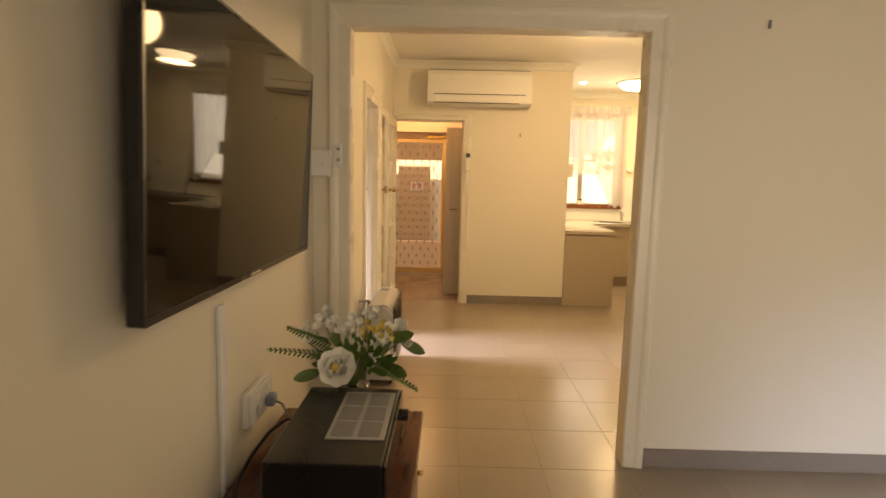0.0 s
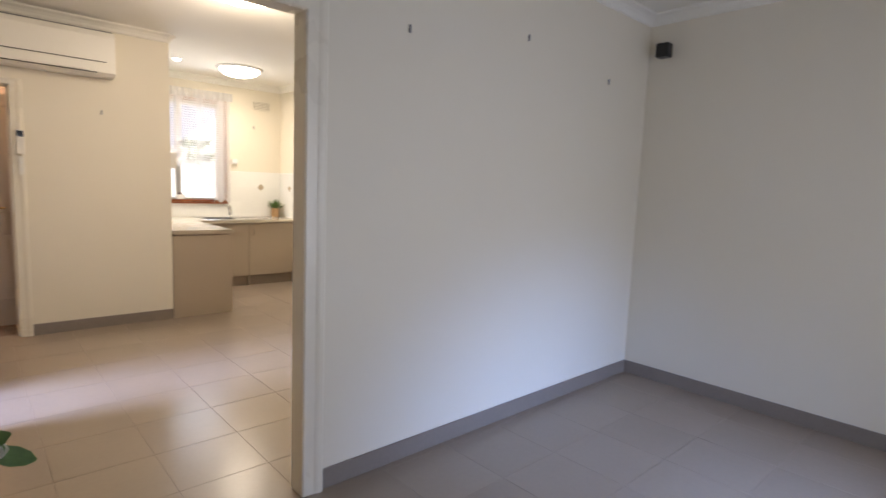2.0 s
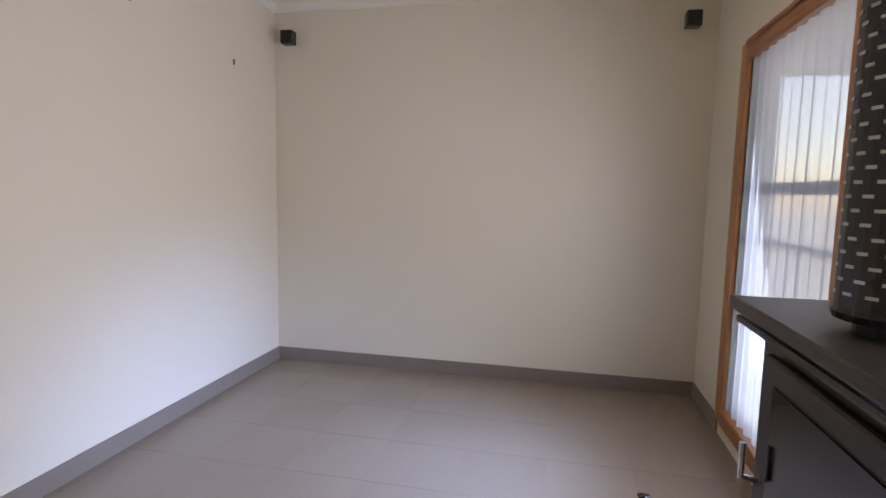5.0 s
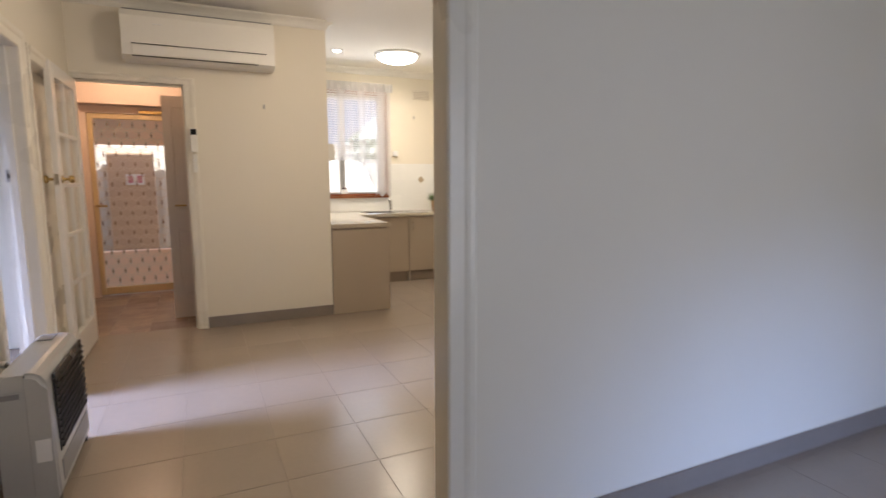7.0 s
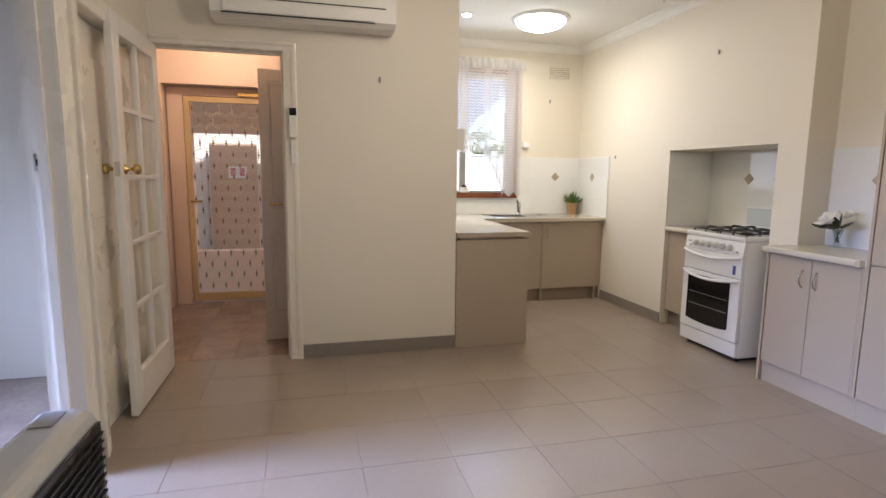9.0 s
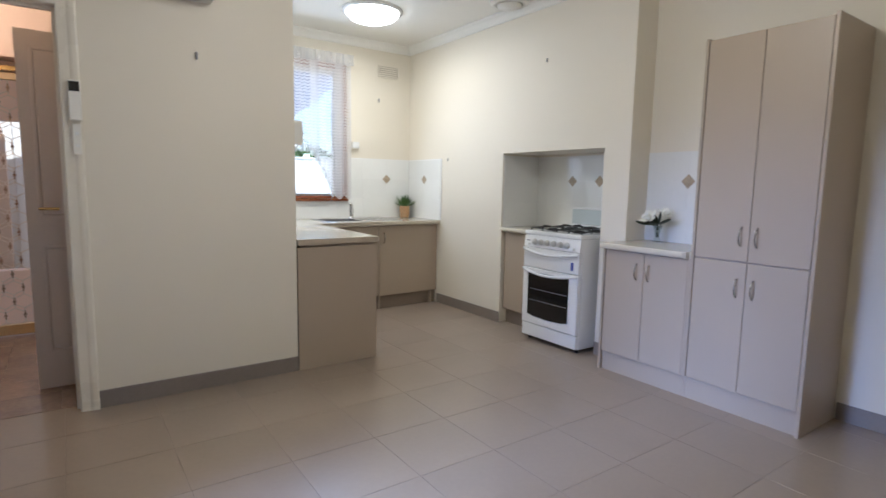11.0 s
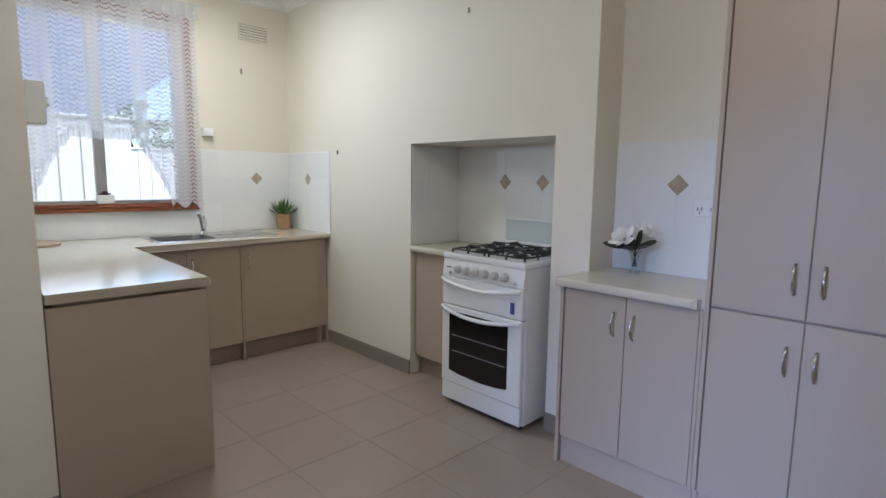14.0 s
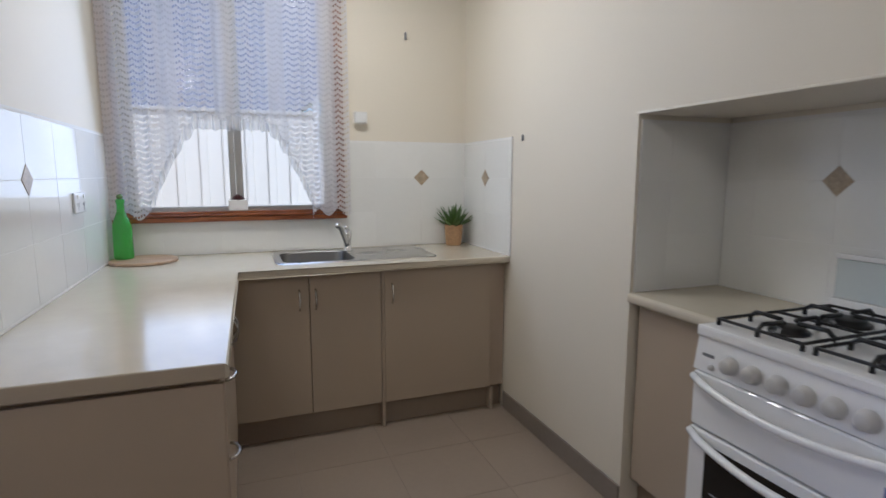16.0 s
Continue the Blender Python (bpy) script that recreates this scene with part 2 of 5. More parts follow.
# Darker copy of the sink steel; the bowl's depth shading is in its colour.
M_BOWL = mat("brushed_bowl_steel_shaded", (0.16, 0.158, 0.155), 0.35, metal=1.0, var=0.06, grain=150)
# Blue grey carries the shade under the patio roof; the slab itself faces sun.
M_ROOF_SHADED = mat("patio_roof_shade_blue", (0.17, 0.21, 0.33), 0.7, var=0.08)
M_KNOB = mat("knob_plastic_grey_white", (0.55, 0.54, 0.51), 0.35, var=0.03)
M_GREY = mat("grey_print", (0.25, 0.25, 0.26), 0.5)
M_DARKBR = mat("dark_steel_heater", (0.045, 0.035, 0.03), 0.4, metal=0.3, var=0.2)
M_BUSH = mat("foliage_far", (0.08, 0.13, 0.04), 0.8, var=0.5, scale=8)
M_GROUND = mat("concrete_ground", (0.34, 0.32, 0.29), 0.9, var=0.15, scale=1.5)
M_GROUND2 = mat("eave_underside", (0.55, 0.56, 0.58), 0.7)


def bottle_glass():
    m = bpy.data.materials.new("green_bottle_glass")
    m.use_nodes = True
    b = m.node_tree.nodes["Principled BSDF"]
    b.inputs["Base Color"].default_value = (0.12, 0.62, 0.10, 1)
    b.inputs["Roughness"].default_value = 0.06
    b.inputs["Transmission Weight"].default_value = 0.65
    return m


M_BOTTLE = bottle_glass()

# ---- building helpers ----
ORIGIN = {}


def thing(name, at=(0, 0, 0), label="", category="", group="", turn=0.0):
    ob = new(name)
    ob.empty_display_size = 0.1
    ob.matrix_world = pose(*at, 0, 0, turn)
    ORIGIN[name if ob.name == name else ob.name] = Vector(at)
    return tagged(ob, label, category, group)


def part(name, bm, material, parent=None, label="", smooth=False, kind="", category=""):
    """Links a bmesh as one mesh object. Its corners are in the room's metres, or in the parent's own frame if that is turned."""
    me = bpy.data.meshes.new(name)
    bmesh.ops.recalc_face_normals(bm, faces=bm.faces)
    bm.to_mesh(me)
    bm.free()
    me.materials.append(material)
    if smooth:
        for p in me.polygons:
            p.use_smooth = True
    ob = new(name, me)
    if parent is not None:
        ob.parent = parent
        top = parent
        while top.parent:
            top = top.parent
        if parent is top:
            if top.type == "EMPTY" and abs(top.matrix_basis.to_euler().z) < 1e-6:
                me.transform(Matrix.Translation(-top.matrix_basis.translation))
        else:
            me.transform(Matrix.Translation(-top.matrix_basis.translation) if abs(top.matrix_basis.to_euler().z) < 1e-6 else Matrix())
    return tagged(ob, label, category, "", kind)


def box(bm, lo, hi, bevel=0.0, segs=1):
    lo, hi = [min(a, b) for a, b in zip(lo, hi)], [max(a, b) for a, b in zip(lo, hi)]
    vs = [bm.verts.new((x, y, z)) for x in (lo[0], hi[0]) for y in (lo[1], hi[1]) for z in (lo[2], hi[2])]
    fs = [bm.faces.new([vs[i] for i in f]) for f in ((0, 1, 3, 2), (4, 6, 7, 5), (0, 4, 5, 1), (2, 3, 7, 6), (0, 2, 6, 4), (1, 5, 7, 3))]
    if bevel:
        edges = list({e for f in fs for e in f.edges})
        bmesh.ops.bevel(bm, geom=edges, offset=bevel, segments=segs, profile=0.6, affect="EDGES")
    return bm


def B(*boxes, bevel=0.0, segs=1):
    bm = bmesh.new()
    for lo, hi in boxes:
        box(bm, lo, hi, bevel, segs)
    return bm


def lathe(profile, centre, segs=24, axis="z"):
    """A turned body from (radius, height) pairs."""
    bm = bmesh.new()
    rings = []
    for r, h in profile:
        ring = []
        for k in range(segs):
            a = 2 * math.pi * k / segs
            p = (r * math.cos(a), r * math.sin(a), h)
            if axis == "x":
                p = (h, r * math.cos(a), r * math.sin(a))
            elif axis == "y":
                p = (r * math.cos(a), h, r * math.sin(a))
            ring.append(bm.verts.new(Vector(p) + Vector(centre)))
        rings.append(ring)
    for a, b in zip(rings, rings[1:]):
        for k in range(segs):
            bm.faces.new((a[k], a[(k + 1) % segs], b[(k + 1) % segs], b[k]))
    bm.faces.new(rings[0][::-1])
    bm.faces.new(rings[-1])
    return bm


def tube(points, r, bm=None, segs=8, taper=1.0):
    """A round bar along points."""
    bm = bm or bmesh.new()
    pts = [Vector(p) for p in points]
    rings = []
    for i, p in enumerate(pts):
        d = (pts[min(i + 1, len(pts) - 1)] - pts[max(i - 1, 0)]).normalized()
        q = d.to_track_quat("Z", "Y")
        rr = r * (1 + (taper - 1) * i / max(1, len(pts) - 1))
        rings.append([bm.verts.new(p + q @ Vector((rr * math.cos(2 * math.pi * k / segs), rr * math.sin(2 * math.pi * k / segs), 0))) for k in range(segs)])
    for a, b in zip(rings, rings[1:]):
        for k in range(segs):
            bm.faces.new((a[k], a[(k + 1) % segs], b[(k + 1) % segs], b[k]))
    bm.faces.new(rings[0][::-1])
    bm.faces.new(rings[-1])
    return bm


def prism(points, lo, hi, axis="z"):
    """A plan polygon carried from lo to hi along an axis."""
    bm = bmesh.new()

    def at(p, h):
        return {"z": (p[0], p[1], h), "x": (h, p[0], p[1]), "y": (p[0], h, p[1])}[axis]

    a, b = [bm.verts.new(at(p, lo)) for p in points], [bm.verts.new(at(p, hi)) for p in points]
    n = len(points)
    for k in range(n):
        bm.faces.new((a[k], a[(k + 1) % n], b[(k + 1) % n], b[k]))
    bm.faces.new(a[::-1])
    bm.faces.new(b)
    return bm


# ---- plan ----
CEIL = 2.67
LW, LE = 0.50, 4.77          # lounge west and east faces
SW = 0.08                    # lounge south face
OW0, OW1 = 3.10, 3.19        # wall between lounge and dining
DE = 4.62                    # dining east face
CH = 4.40                    # chimney face
CH0, CH1 = 5.573, 8.42
NI0, NI1, NIZ, NIX = 5.787, 6.858, 1.50, 4.83
HW0, HW1 = 6.605, 6.72       # wall to the hall
KW = 8.42                    # kitchen window wall
KX = 2.455                   # kitchen west face


def structure(name, bm, m, label):
    return part(name, bm, m, None, label, kind="structure")


structure("wall_south", B(((0.38, -0.06, 0), (1.2, SW, CEIL)), ((4.11, -0.06, 0), (4.92, SW, CEIL)), ((1.2, -0.06, 2.02), (4.11, SW, CEIL)), ((1.2, -0.06, 0), (4.11, SW, 0.12))),
          M_WALL, "cream painted lounge wall with a wide glazed opening")
structure("wall_lounge_east", B(((LE, SW, 0), (4.92, OW0, CEIL))), M_WALL, "plain cream painted lounge wall")
structure("wall_west", B(((0.38, SW, 0), (LW, 4.62, CEIL)), ((0.38, 4.62, 2.0), (LW, 5.30, CEIL)), ((0.38, 5.30, 0), (LW, 5.50, CEIL)), ((0.38, 5.50, 1.98), (LW, 6.44, CEIL)), ((0.38, 6.44, 0), (LW, 6.72, CEIL))),
          M_WALL, "cream painted wall with two doorways")
structure("wall_partition", B(((LW, OW0, 0), (0.66, OW1, CEIL)), ((2.03, OW0, 0), (4.92, OW1, CEIL)), ((0.66, OW0, 2.07), (2.03, OW1, CEIL))),
          M_WALL, "cream painted partition wall with a wide cased opening")
structure("wall_dining_east", B(((DE, OW1, 0), (4.92, CH0, CEIL))), M_WALL, "cream painted dining room wall")
structure("wall_chimney", B(((CH, CH0, 0), (4.92, NI0, CEIL)), ((CH, NI1, 0), (4.92, CH1, CEIL)), ((CH, NI0, NIZ), (4.92, NI1, CEIL)), ((NIX, NI0, 0), (4.92, NI1, NIZ))),
          M_WALL, "cream painted chimney breast with a cooking recess")
structure("wall_kitchen_north", B(((2.34, KW, 0), (2.52, 8.60, CEIL)), ((3.58, KW, 0), (4.92, 8.60, CEIL)), ((2.52, KW, 0), (3.58, 8.60, 1.075)), ((2.52, KW, 2.34), (3.58, 8.60, CEIL))),
          M_WALL, "cream painted kitchen wall with a window")
structure("wall_kitchen_west", B(((2.34, HW1, 0), (KX, KW, CEIL))), M_WALL, "cream painted wall between kitchen and hall")
structure("wall_hall", B(((1.29, HW0, 0), (KX, HW1, CEIL)), ((LW, HW0, 2.06), (1.29, HW1, CEIL))), M_WALL, "cream painted wall with the hall doorway")
M_HALLW = mat("hall_wall_paint", (0.66, 0.52, 0.42), 0.6, var=0.03, grain=180, bump=0.1)
structure("wall_hall_west", B(((-0.1, HW1, 0), (0.0, 8.30, CEIL))), M_HALLW, "pinkish cream hall wall")
structure("wall_hall_east", B(((1.95, HW1, 0), (2.05, 8.30, CEIL))), M_HALLW, "pinkish cream hall wall")
structure("wall_hall_north", B(((-0.1, 8.30, 0), (0.16, 8.52, CEIL)), ((1.14, 8.30, 0), (2.34, 8.52, CEIL)), ((0.16, 8.30, 2.07), (1.14, 8.52, CEIL))), M_HALLW, "pinkish cream hall wall with a deep door reveal")
structure("wall_bedroom_north", B(((-3.1, 6.6, 0), (0.38, HW1, CEIL))), M_WALL, "pale bedroom wall")
structure("wall_bedroom_south", B(((-3.1, 3.0, 0), (0.38, 3.1, CEIL))), M_WALL, "pale bedroom wall")
structure("wall_bedroom_west", B(((-3.1, 3.1, 0), (-3.0, 4.2, CEIL)), ((-3.1, 5.8, 0), (-3.0, 6.6, CEIL)), ((-3.1, 4.2, 0), (-3.0, 5.8, 0.8)), ((-3.1, 4.2, 2.1), (-3.0, 5.8, CEIL))), M_WALL, "pale bedroom wall with a window")
structure("ceiling", B(((-3.1, -0.06, CEIL), (4.92, 8.6, CEIL + 0.1))), M_CEIL, "flat off-white plaster ceiling")
floor = structure("floor", B(((0.38, -0.06, -0.1), (4.92, 6.70, -0.0016)), ((2.34, 6.70, -0.1), (4.92, 8.6, -0.0016))), M_GROUT, "floor of large square taupe tiles")
structure("floor_hall", B(((-0.1, 6.70, -0.1), (0.38, 8.6, -0.004)), ((-3.1, 3.0, -0.1), (0.38, 6.70, -0.003))), M_HALLF, "hall and bedroom floor")
# Out of view; its depth is made up to shade the ground outside.
structure("veranda_roof", B(((-0.5, -6.0, 2.3), (6.0, -0.07, 2.4))), M_GROUND2, "pale unseen veranda roof outside the lounge, extended to shade the ground")
structure("ground", B(((-60, -60, -0.4), (60, 60, -0.15))), M_GROUND, "concrete and earth round the house")


def cornice(name, a, b, nx, ny):
    """A cove between wall and ceiling from a to b; nx, ny points into the room."""
    prof = [(0, 0), (0.07, 0), (0.066, -0.012), (0.04, -0.026), (0.022, -0.045), (0.012, -0.068), (0, -0.074)]
    bm = bmesh.new()
    ends = []
    for p in (a, b):
        ends.append([bm.verts.new((p[0] + nx * o, p[1] + ny * o, CEIL + h)) for o, h in prof])
    n = len(prof)
    for k in range(n):
        bm.faces.new((ends[0][k], ends[0][(k + 1) % n], ends[1][(k + 1) % n], ends[1][k]))
    bm.faces.new(ends[0])
    bm.faces.new(ends[1][::-1])
    return structure(name, bm, M_CEIL, "white plaster cove cornice")


for a, b, nx, ny in (((LW, OW0), (LE, OW0), 0, -1), ((LE, SW), (LE, OW0), -1, 0), ((LW, SW), (LE, SW), 0, 1), ((LW, SW), (LW, OW0), 1, 0),
                     ((LW, OW1), (DE, OW1), 0, 1), ((LW, OW1), (LW, HW0), 1, 0), ((LW, HW0), (KX, HW0), 0, -1), ((KX, HW0), (KX, KW), 1, 0),
                     ((KX, KW), (CH, KW), 0, -1), ((CH, CH0), (CH, CH1), -1, 0), ((CH, CH0), (DE, CH0), 0, -1), ((DE, OW1), (DE, CH0), -1, 0)):
    cornice("cornice", a, b, nx, ny)


def skirting(a, b, nx, ny):
    (x0, y0), (x1, y1) = a, b
    lo = (min(x0, x1, x0 + nx * 0.011), min(y0, y1, y0 + ny * 0.011), 0)
    hi = (max(x0, x1, x0 + nx * 0.011), max(y0, y1, y0 + ny * 0.011), 0.095)
    structure("baseboard", B((lo, hi), bevel=0.002), M_SKIRT, "grey-brown tiled skirting")


for a, b, nx, ny in (((2.118, OW0), (LE, OW0), 0, -1), ((LE, SW), (LE, OW0), -1, 0), ((4.212, SW), (LE, SW), 0, 1), ((LW, SW), (LW, 3.09), 1, 0),
                     ((LW, 3.33), (LW, 4.52), 1, 0), ((LW, 5.385), (LW, 5.43), 1, 0), ((1.362, HW0), (KX, HW0), 0, -1), ((CH, NI1), (CH, 7.84), -1, 0), ((CH, 5.60), (CH, NI0), -1, 0),
                     ((DE, OW1), (DE, 4.34), -1, 0), ((2.118, OW1), (DE, OW1), 0, 1)):
    skirting(a, b, nx, ny)


def architrave(name, x0, x1, z1, y, out, w=0.085, t=0.02, left=True, axis="x", right=True, head=None):
    """Mitred moulded door trim round an opening on the face at y (or x), standing out to the side out."""
    head = head or w
    prof = [(0.0, 0.0), (0.0, 0.5), (0.06, 0.66), (0.30, 0.74), (0.52, 0.84), (0.62, 1.06), (0.72, 1.2), (0.88, 1.24), (0.97, 1.1), (1.0, 0.85), (1.0, 0.0)]
    corners = [(x0, 0.0, -1, 0), (x0, z1, -1, 1), (x1, z1, 1, 1), (x1, 0.0, 1, 0)]
    if not left:
        corners = [(x0, z1, 0, 1)] + corners[2:]
    if not right:
        corners = corners[:2] + [(x1, z1, 0, 1)]
    bm = bmesh.new()
    rows = []
    for u, z, du, dz in corners:
        row = []
        for a, d in prof:
            p, q = u + du * a * w, z + dz * a * head
            e = y + out * d * t
            row.append(bm.verts.new((p, e, q) if axis == "x" else (e, p, q)))
        rows.append(row)
    for ra, rb in zip(rows, rows[1:]):
        for k in range(len(prof)):
            j = (k + 1) % len(prof)
            bm.faces.new((ra[k], ra[j], rb[j], rb[k]))
    bm.faces.new(rows[0])
    bm.faces.new(rows[-1][::-1])
    return structure(name, bm, M_TRIM, "cream gloss painted door trim")


architrave("trim", 0.672, 2.018, 2.058, OW0, -1, 0.095)
architrave("trim", 0.672, 2.018, 2.058, OW1, 1, 0.095, t=0.014)
structure("trim", B(((0.66, OW0 - 0.004, 0), (0.674, OW1 + 0.004, 2.056)), ((2.016, OW0 - 0.004, 0), (2.03, OW1 + 0.004, 2.056)), ((0.66, OW0 - 0.004, 2.056), (2.03, OW1 + 0.004, 2.07))), M_TRIM, "cream painted lining of the wide opening")
architrave("trim", 0.512, 1.278, 2.05, HW0, -1, 0.085, left=False, head=0.05)
structure("trim", B(((LW, HW0 - 0.003, 0), (0.513, HW1 + 0.003, 2.048)), ((1.277, HW0 - 0.003, 0), (1.29, HW1 + 0.003, 2.048)), ((LW, HW0 - 0.003, 2.048), (1.29, HW1 + 0.003, 2.06)), ((1.262, 6.65, 0), (1.277, 6.68, 2.048)), ((0.513, 6.65, 2.033), (1.262, 6.68, 2.048))), M_TRIM, "cream painted hall door frame")
architrave("trim", 4.63, 5.29, 1.99, LW, 1, 0.09, axis="y")
structure("trim", B(((0.376, 4.62, 0), (0.503, 4.633, 1.988)), ((0.376, 5.287, 0), (0.503, 5.30, 1.988)), ((0.376, 4.62, 1.988), (0.503, 5.30, 2.0)), ((0.42, 5.272, 0), (0.455, 5.287, 1.988)), ((0.42, 4.633, 0), (0.455, 4.648, 1.988))), M_TRIM, "cream painted bedroom door frame")
architrave("trim", 5.51, 6.43, 1.97, LW, 1, 0.075, axis="y")
structure("trim", B(((0.382, 5.50, 0), (0.502, 5.512, 1.968)), ((0.382, 6.428, 0), (0.502, 6.44, 1.968)), ((0.382, 5.50, 1.968), (0.502, 6.44, 1.98))), M_TRIM, "cream painted cupboard door frame")

# ---- joinery ----


def facing(side, front):
    def go(u, v, w):
        return {"W": (front + v, u, w), "S": (u, front + v, w), "E": (front - v, u, w), "N": (u, front - v, w)}[side]
    return go


def fbox(bm, go, a, b, bevel=0.0):
    return box(bm, go(*a), go(*b), bevel)


def bow_handle(go, u, w, parent, upright=True, length=0.1):
    pts = []
    for k in range(9):
        s = k / 8
        out = -0.004 - 0.026 * math.sin(math.pi * s) ** 0.6
        d = (s - 0.5) * length
        pts.append(go(u, out, w + d) if upright else go(u + d, out, w))
    part("handle", tube(pts, 0.0048, segs=6), M_NICKEL, parent, "brushed nickel bow handle", smooth=True)


def cabinet(name, side, front, u0, u1, depth, top, doors, label, bottom=0.13, kick=0.05, group="", base=True, drawers=()):
    """A cupboard: carcass, kickboard, and doors given as (u0, u1, w0, w1, handle u, handle w)."""
    go = facing(side, front)
    ob = thing(name, go((u0 + u1) / 2, depth / 2, 0), label, "cupboard", group)
    part("body", fbox(bmesh.new(), go, (u0, 0.018, bottom), (u1, depth, top)), M_CABIN, ob)
    if base:
        part("kickboard", fbox(bmesh.new(), go, (u0 + 0.001, kick, 0), (u1 - 0.001, kick + 0.018, bottom)), M_RECESS_SHADE if kick > 0.03 else M_CAB, ob)
    for a, b, w0, w1, hu, hw in doors:
        d = part("door", fbox(bmesh.new(), go, (a + 0.0015, 0, w0 + 0.0015), (b - 0.0015, 0.0175, w1 - 0.0015), 0.0015), M_CAB, ob)
        if hu is not None:
            bow_handle(go, hu, hw, d)
    for a, b, w0, w1 in drawers:
        d = part("drawer_front", fbox(bmesh.new(), go, (a + 0.0015, 0, w0 + 0.0015), (b - 0.0015, 0.0175, w1 - 0.0015), 0.0015), M_CAB, ob)
        bow_handle(go, (a + b) / 2, (w0 + w1) / 2 + 0.03, d, upright=False)
    return ob


BT = 0.86  # bench height
SINKF = 7.837
# sink run
cabinet("sink_cabinet", "S", SINKF, 3.003, 3.705, 0.55, 0.69, [(3.003, 3.356, 0.13, 0.818, 3.31, 0.70), (3.356, 3.704, 0.13, 0.818, 3.385, 0.70)],
        "beige laminate sink cupboard with two doors and bow handles", group="kitchen base cupboards")
cabinet("base_cabinet", "S", SINKF, 3.72, 4.395, 0.55, 0.82, [(3.72, 4.31, 0.13, 0.818, 3.76, 0.70)],
        "beige laminate corner cupboard with one door beside the chimney wall", group="kitchen base cupboards")
posts = thing("cabinet_end_post", (3.7125, SINKF, 0), "narrow beige laminate post between the kitchen cupboards", "post", "kitchen cupboard posts")
part("post", B(((3.7055, SINKF - 0.002, 0), (3.7195, SINKF + 0.06, 0.82))), M_CAB, posts)
posts = thing("cabinet_end_post", (4.315, SINKF, 0), "narrow beige laminate filler post by the wall", "post", "kitchen cupboard posts")
part("post", B(((4.312, SINKF - 0.002, 0), (4.327, SINKF + 0.05, 0.126))), M_CAB, posts)
# peninsula with drawers facing east
cabinet("peninsula_cabinet", "E", 3.012, 6.612, 7.80, 0.53, 0.82, [(7.08, 7.44, 0.13, 0.818, 7.40, 0.70), (7.44, 7.80, 0.13, 0.818, 7.48, 0.70)],
        "beige laminate peninsula cupboard with drawers along the kitchen wall", group="kitchen base cupboards",
        drawers=[(6.63, 7.08, 0.13, 0.36), (6.63, 7.08, 0.36, 0.59), (6.63, 7.08, 0.59, 0.818)])
end = thing("peninsula_end_panel", (2.73, 6.6, 0), "plain beige laminate panel closing the end of the peninsula", "panel")
part("panel", B(((KX + 0.003, 6.594, 0.0), (3.020, 6.61, 0.806)), bevel=0.001), M_CAB, end)
part("edge_strip", B(((3.0205, 6.594, 0.0), (3.023, 6.61, 0.806))), M_CABIN, end)


def worktop(name, outline, z0, z1, label, edges):
    """A thick laminate top with a rounded front edge."""
    ob = thing(name, (*[sum(p[i] for p in outline) / len(outline) for i in (0, 1)], z0), label, "worktop")
    bm = prism(outline, z0, z1)
    es = []
    for e in bm.edges:
        a, b = [v.co for v in e.verts]
        if abs(a.z - b.z) < 1e-6:
            mid = (a + b) / 2
            if any(abs(mid[ax] - val) < 1e-4 for ax, val in edges):
                es.append(e)
    bmesh.ops.bevel(bm, geom=es, offset=0.014, segments=3, profile=0.5, affect="EDGES")
    part("top", bm, M_BENCH, ob)
    return ob


worktop("l_shaped_worktop", [(KX + 0.003, 6.578), (3.035, 6.578), (3.035, 7.800), (4.397, 7.800), (4.397, 8.407), (3.43, 8.407), (3.43, 8.30), (3.615, 8.30), (3.615, 7.94), (3.245, 7.94), (3.245, 8.30), (3.43, 8.30), (3.43, 8.407), (KX + 0.003, 8.407)], 0.822, BT,
        "cream laminate L-shaped kitchen worktop with a rolled edge", [(0, 3.035), (1, 7.800)])
part("end_edging", B(((KX + 0.004, 6.5745, 0.8235), (3.026, 6.5778, 0.8585)), bevel=0.0008), M_EDGE, bpy.data.objects["l_shaped_worktop"], "beige edging strip")
# cooking recess cabinet
cabinet("recess_cabinet", "W", 4.43, 6.455, 6.85, 0.39, 0.82, [(6.455, 6.84, 0.13, 0.818, None, None)], "narrow beige laminate cupboard inside the cooking recess", group="kitchen base cupboards")
worktop("recess_worktop", [(4.385, 6.445), (NIX - 0.012, 6.445), (NIX - 0.012, 6.852), (4.385, 6.852)], 0.822, BT, "small cream worktop beside the cooker", [(0, 4.385)])
# side bench and pantry
cabinet("side_cabinet", "W", 4.18, 4.972, 5.56, 0.21, 0.82, [(4.985, 5.270, 0.13, 0.818, 5.233, 0.70), (5.270, 5.557, 0.13, 0.818, 5.318, 0.70)],
        "beige laminate two-door cupboard under the side worktop", group="kitchen base cupboards", kick=0.02)
part("filler_strip", B(((4.1795, 4.9715, 0.131), (4.197, 4.9845, 0.82))), M_CAB, bpy.data.objects["side_cabinet"])
posts = thing("cabinet_end_post", (4.18, 5.57, 0), "beige laminate end panel of the side cupboard", "post", "kitchen cupboard posts")
part("post", B(((4.178, 5.562, 0), (4.397, 5.578, 0.82))), M_CAB, posts)
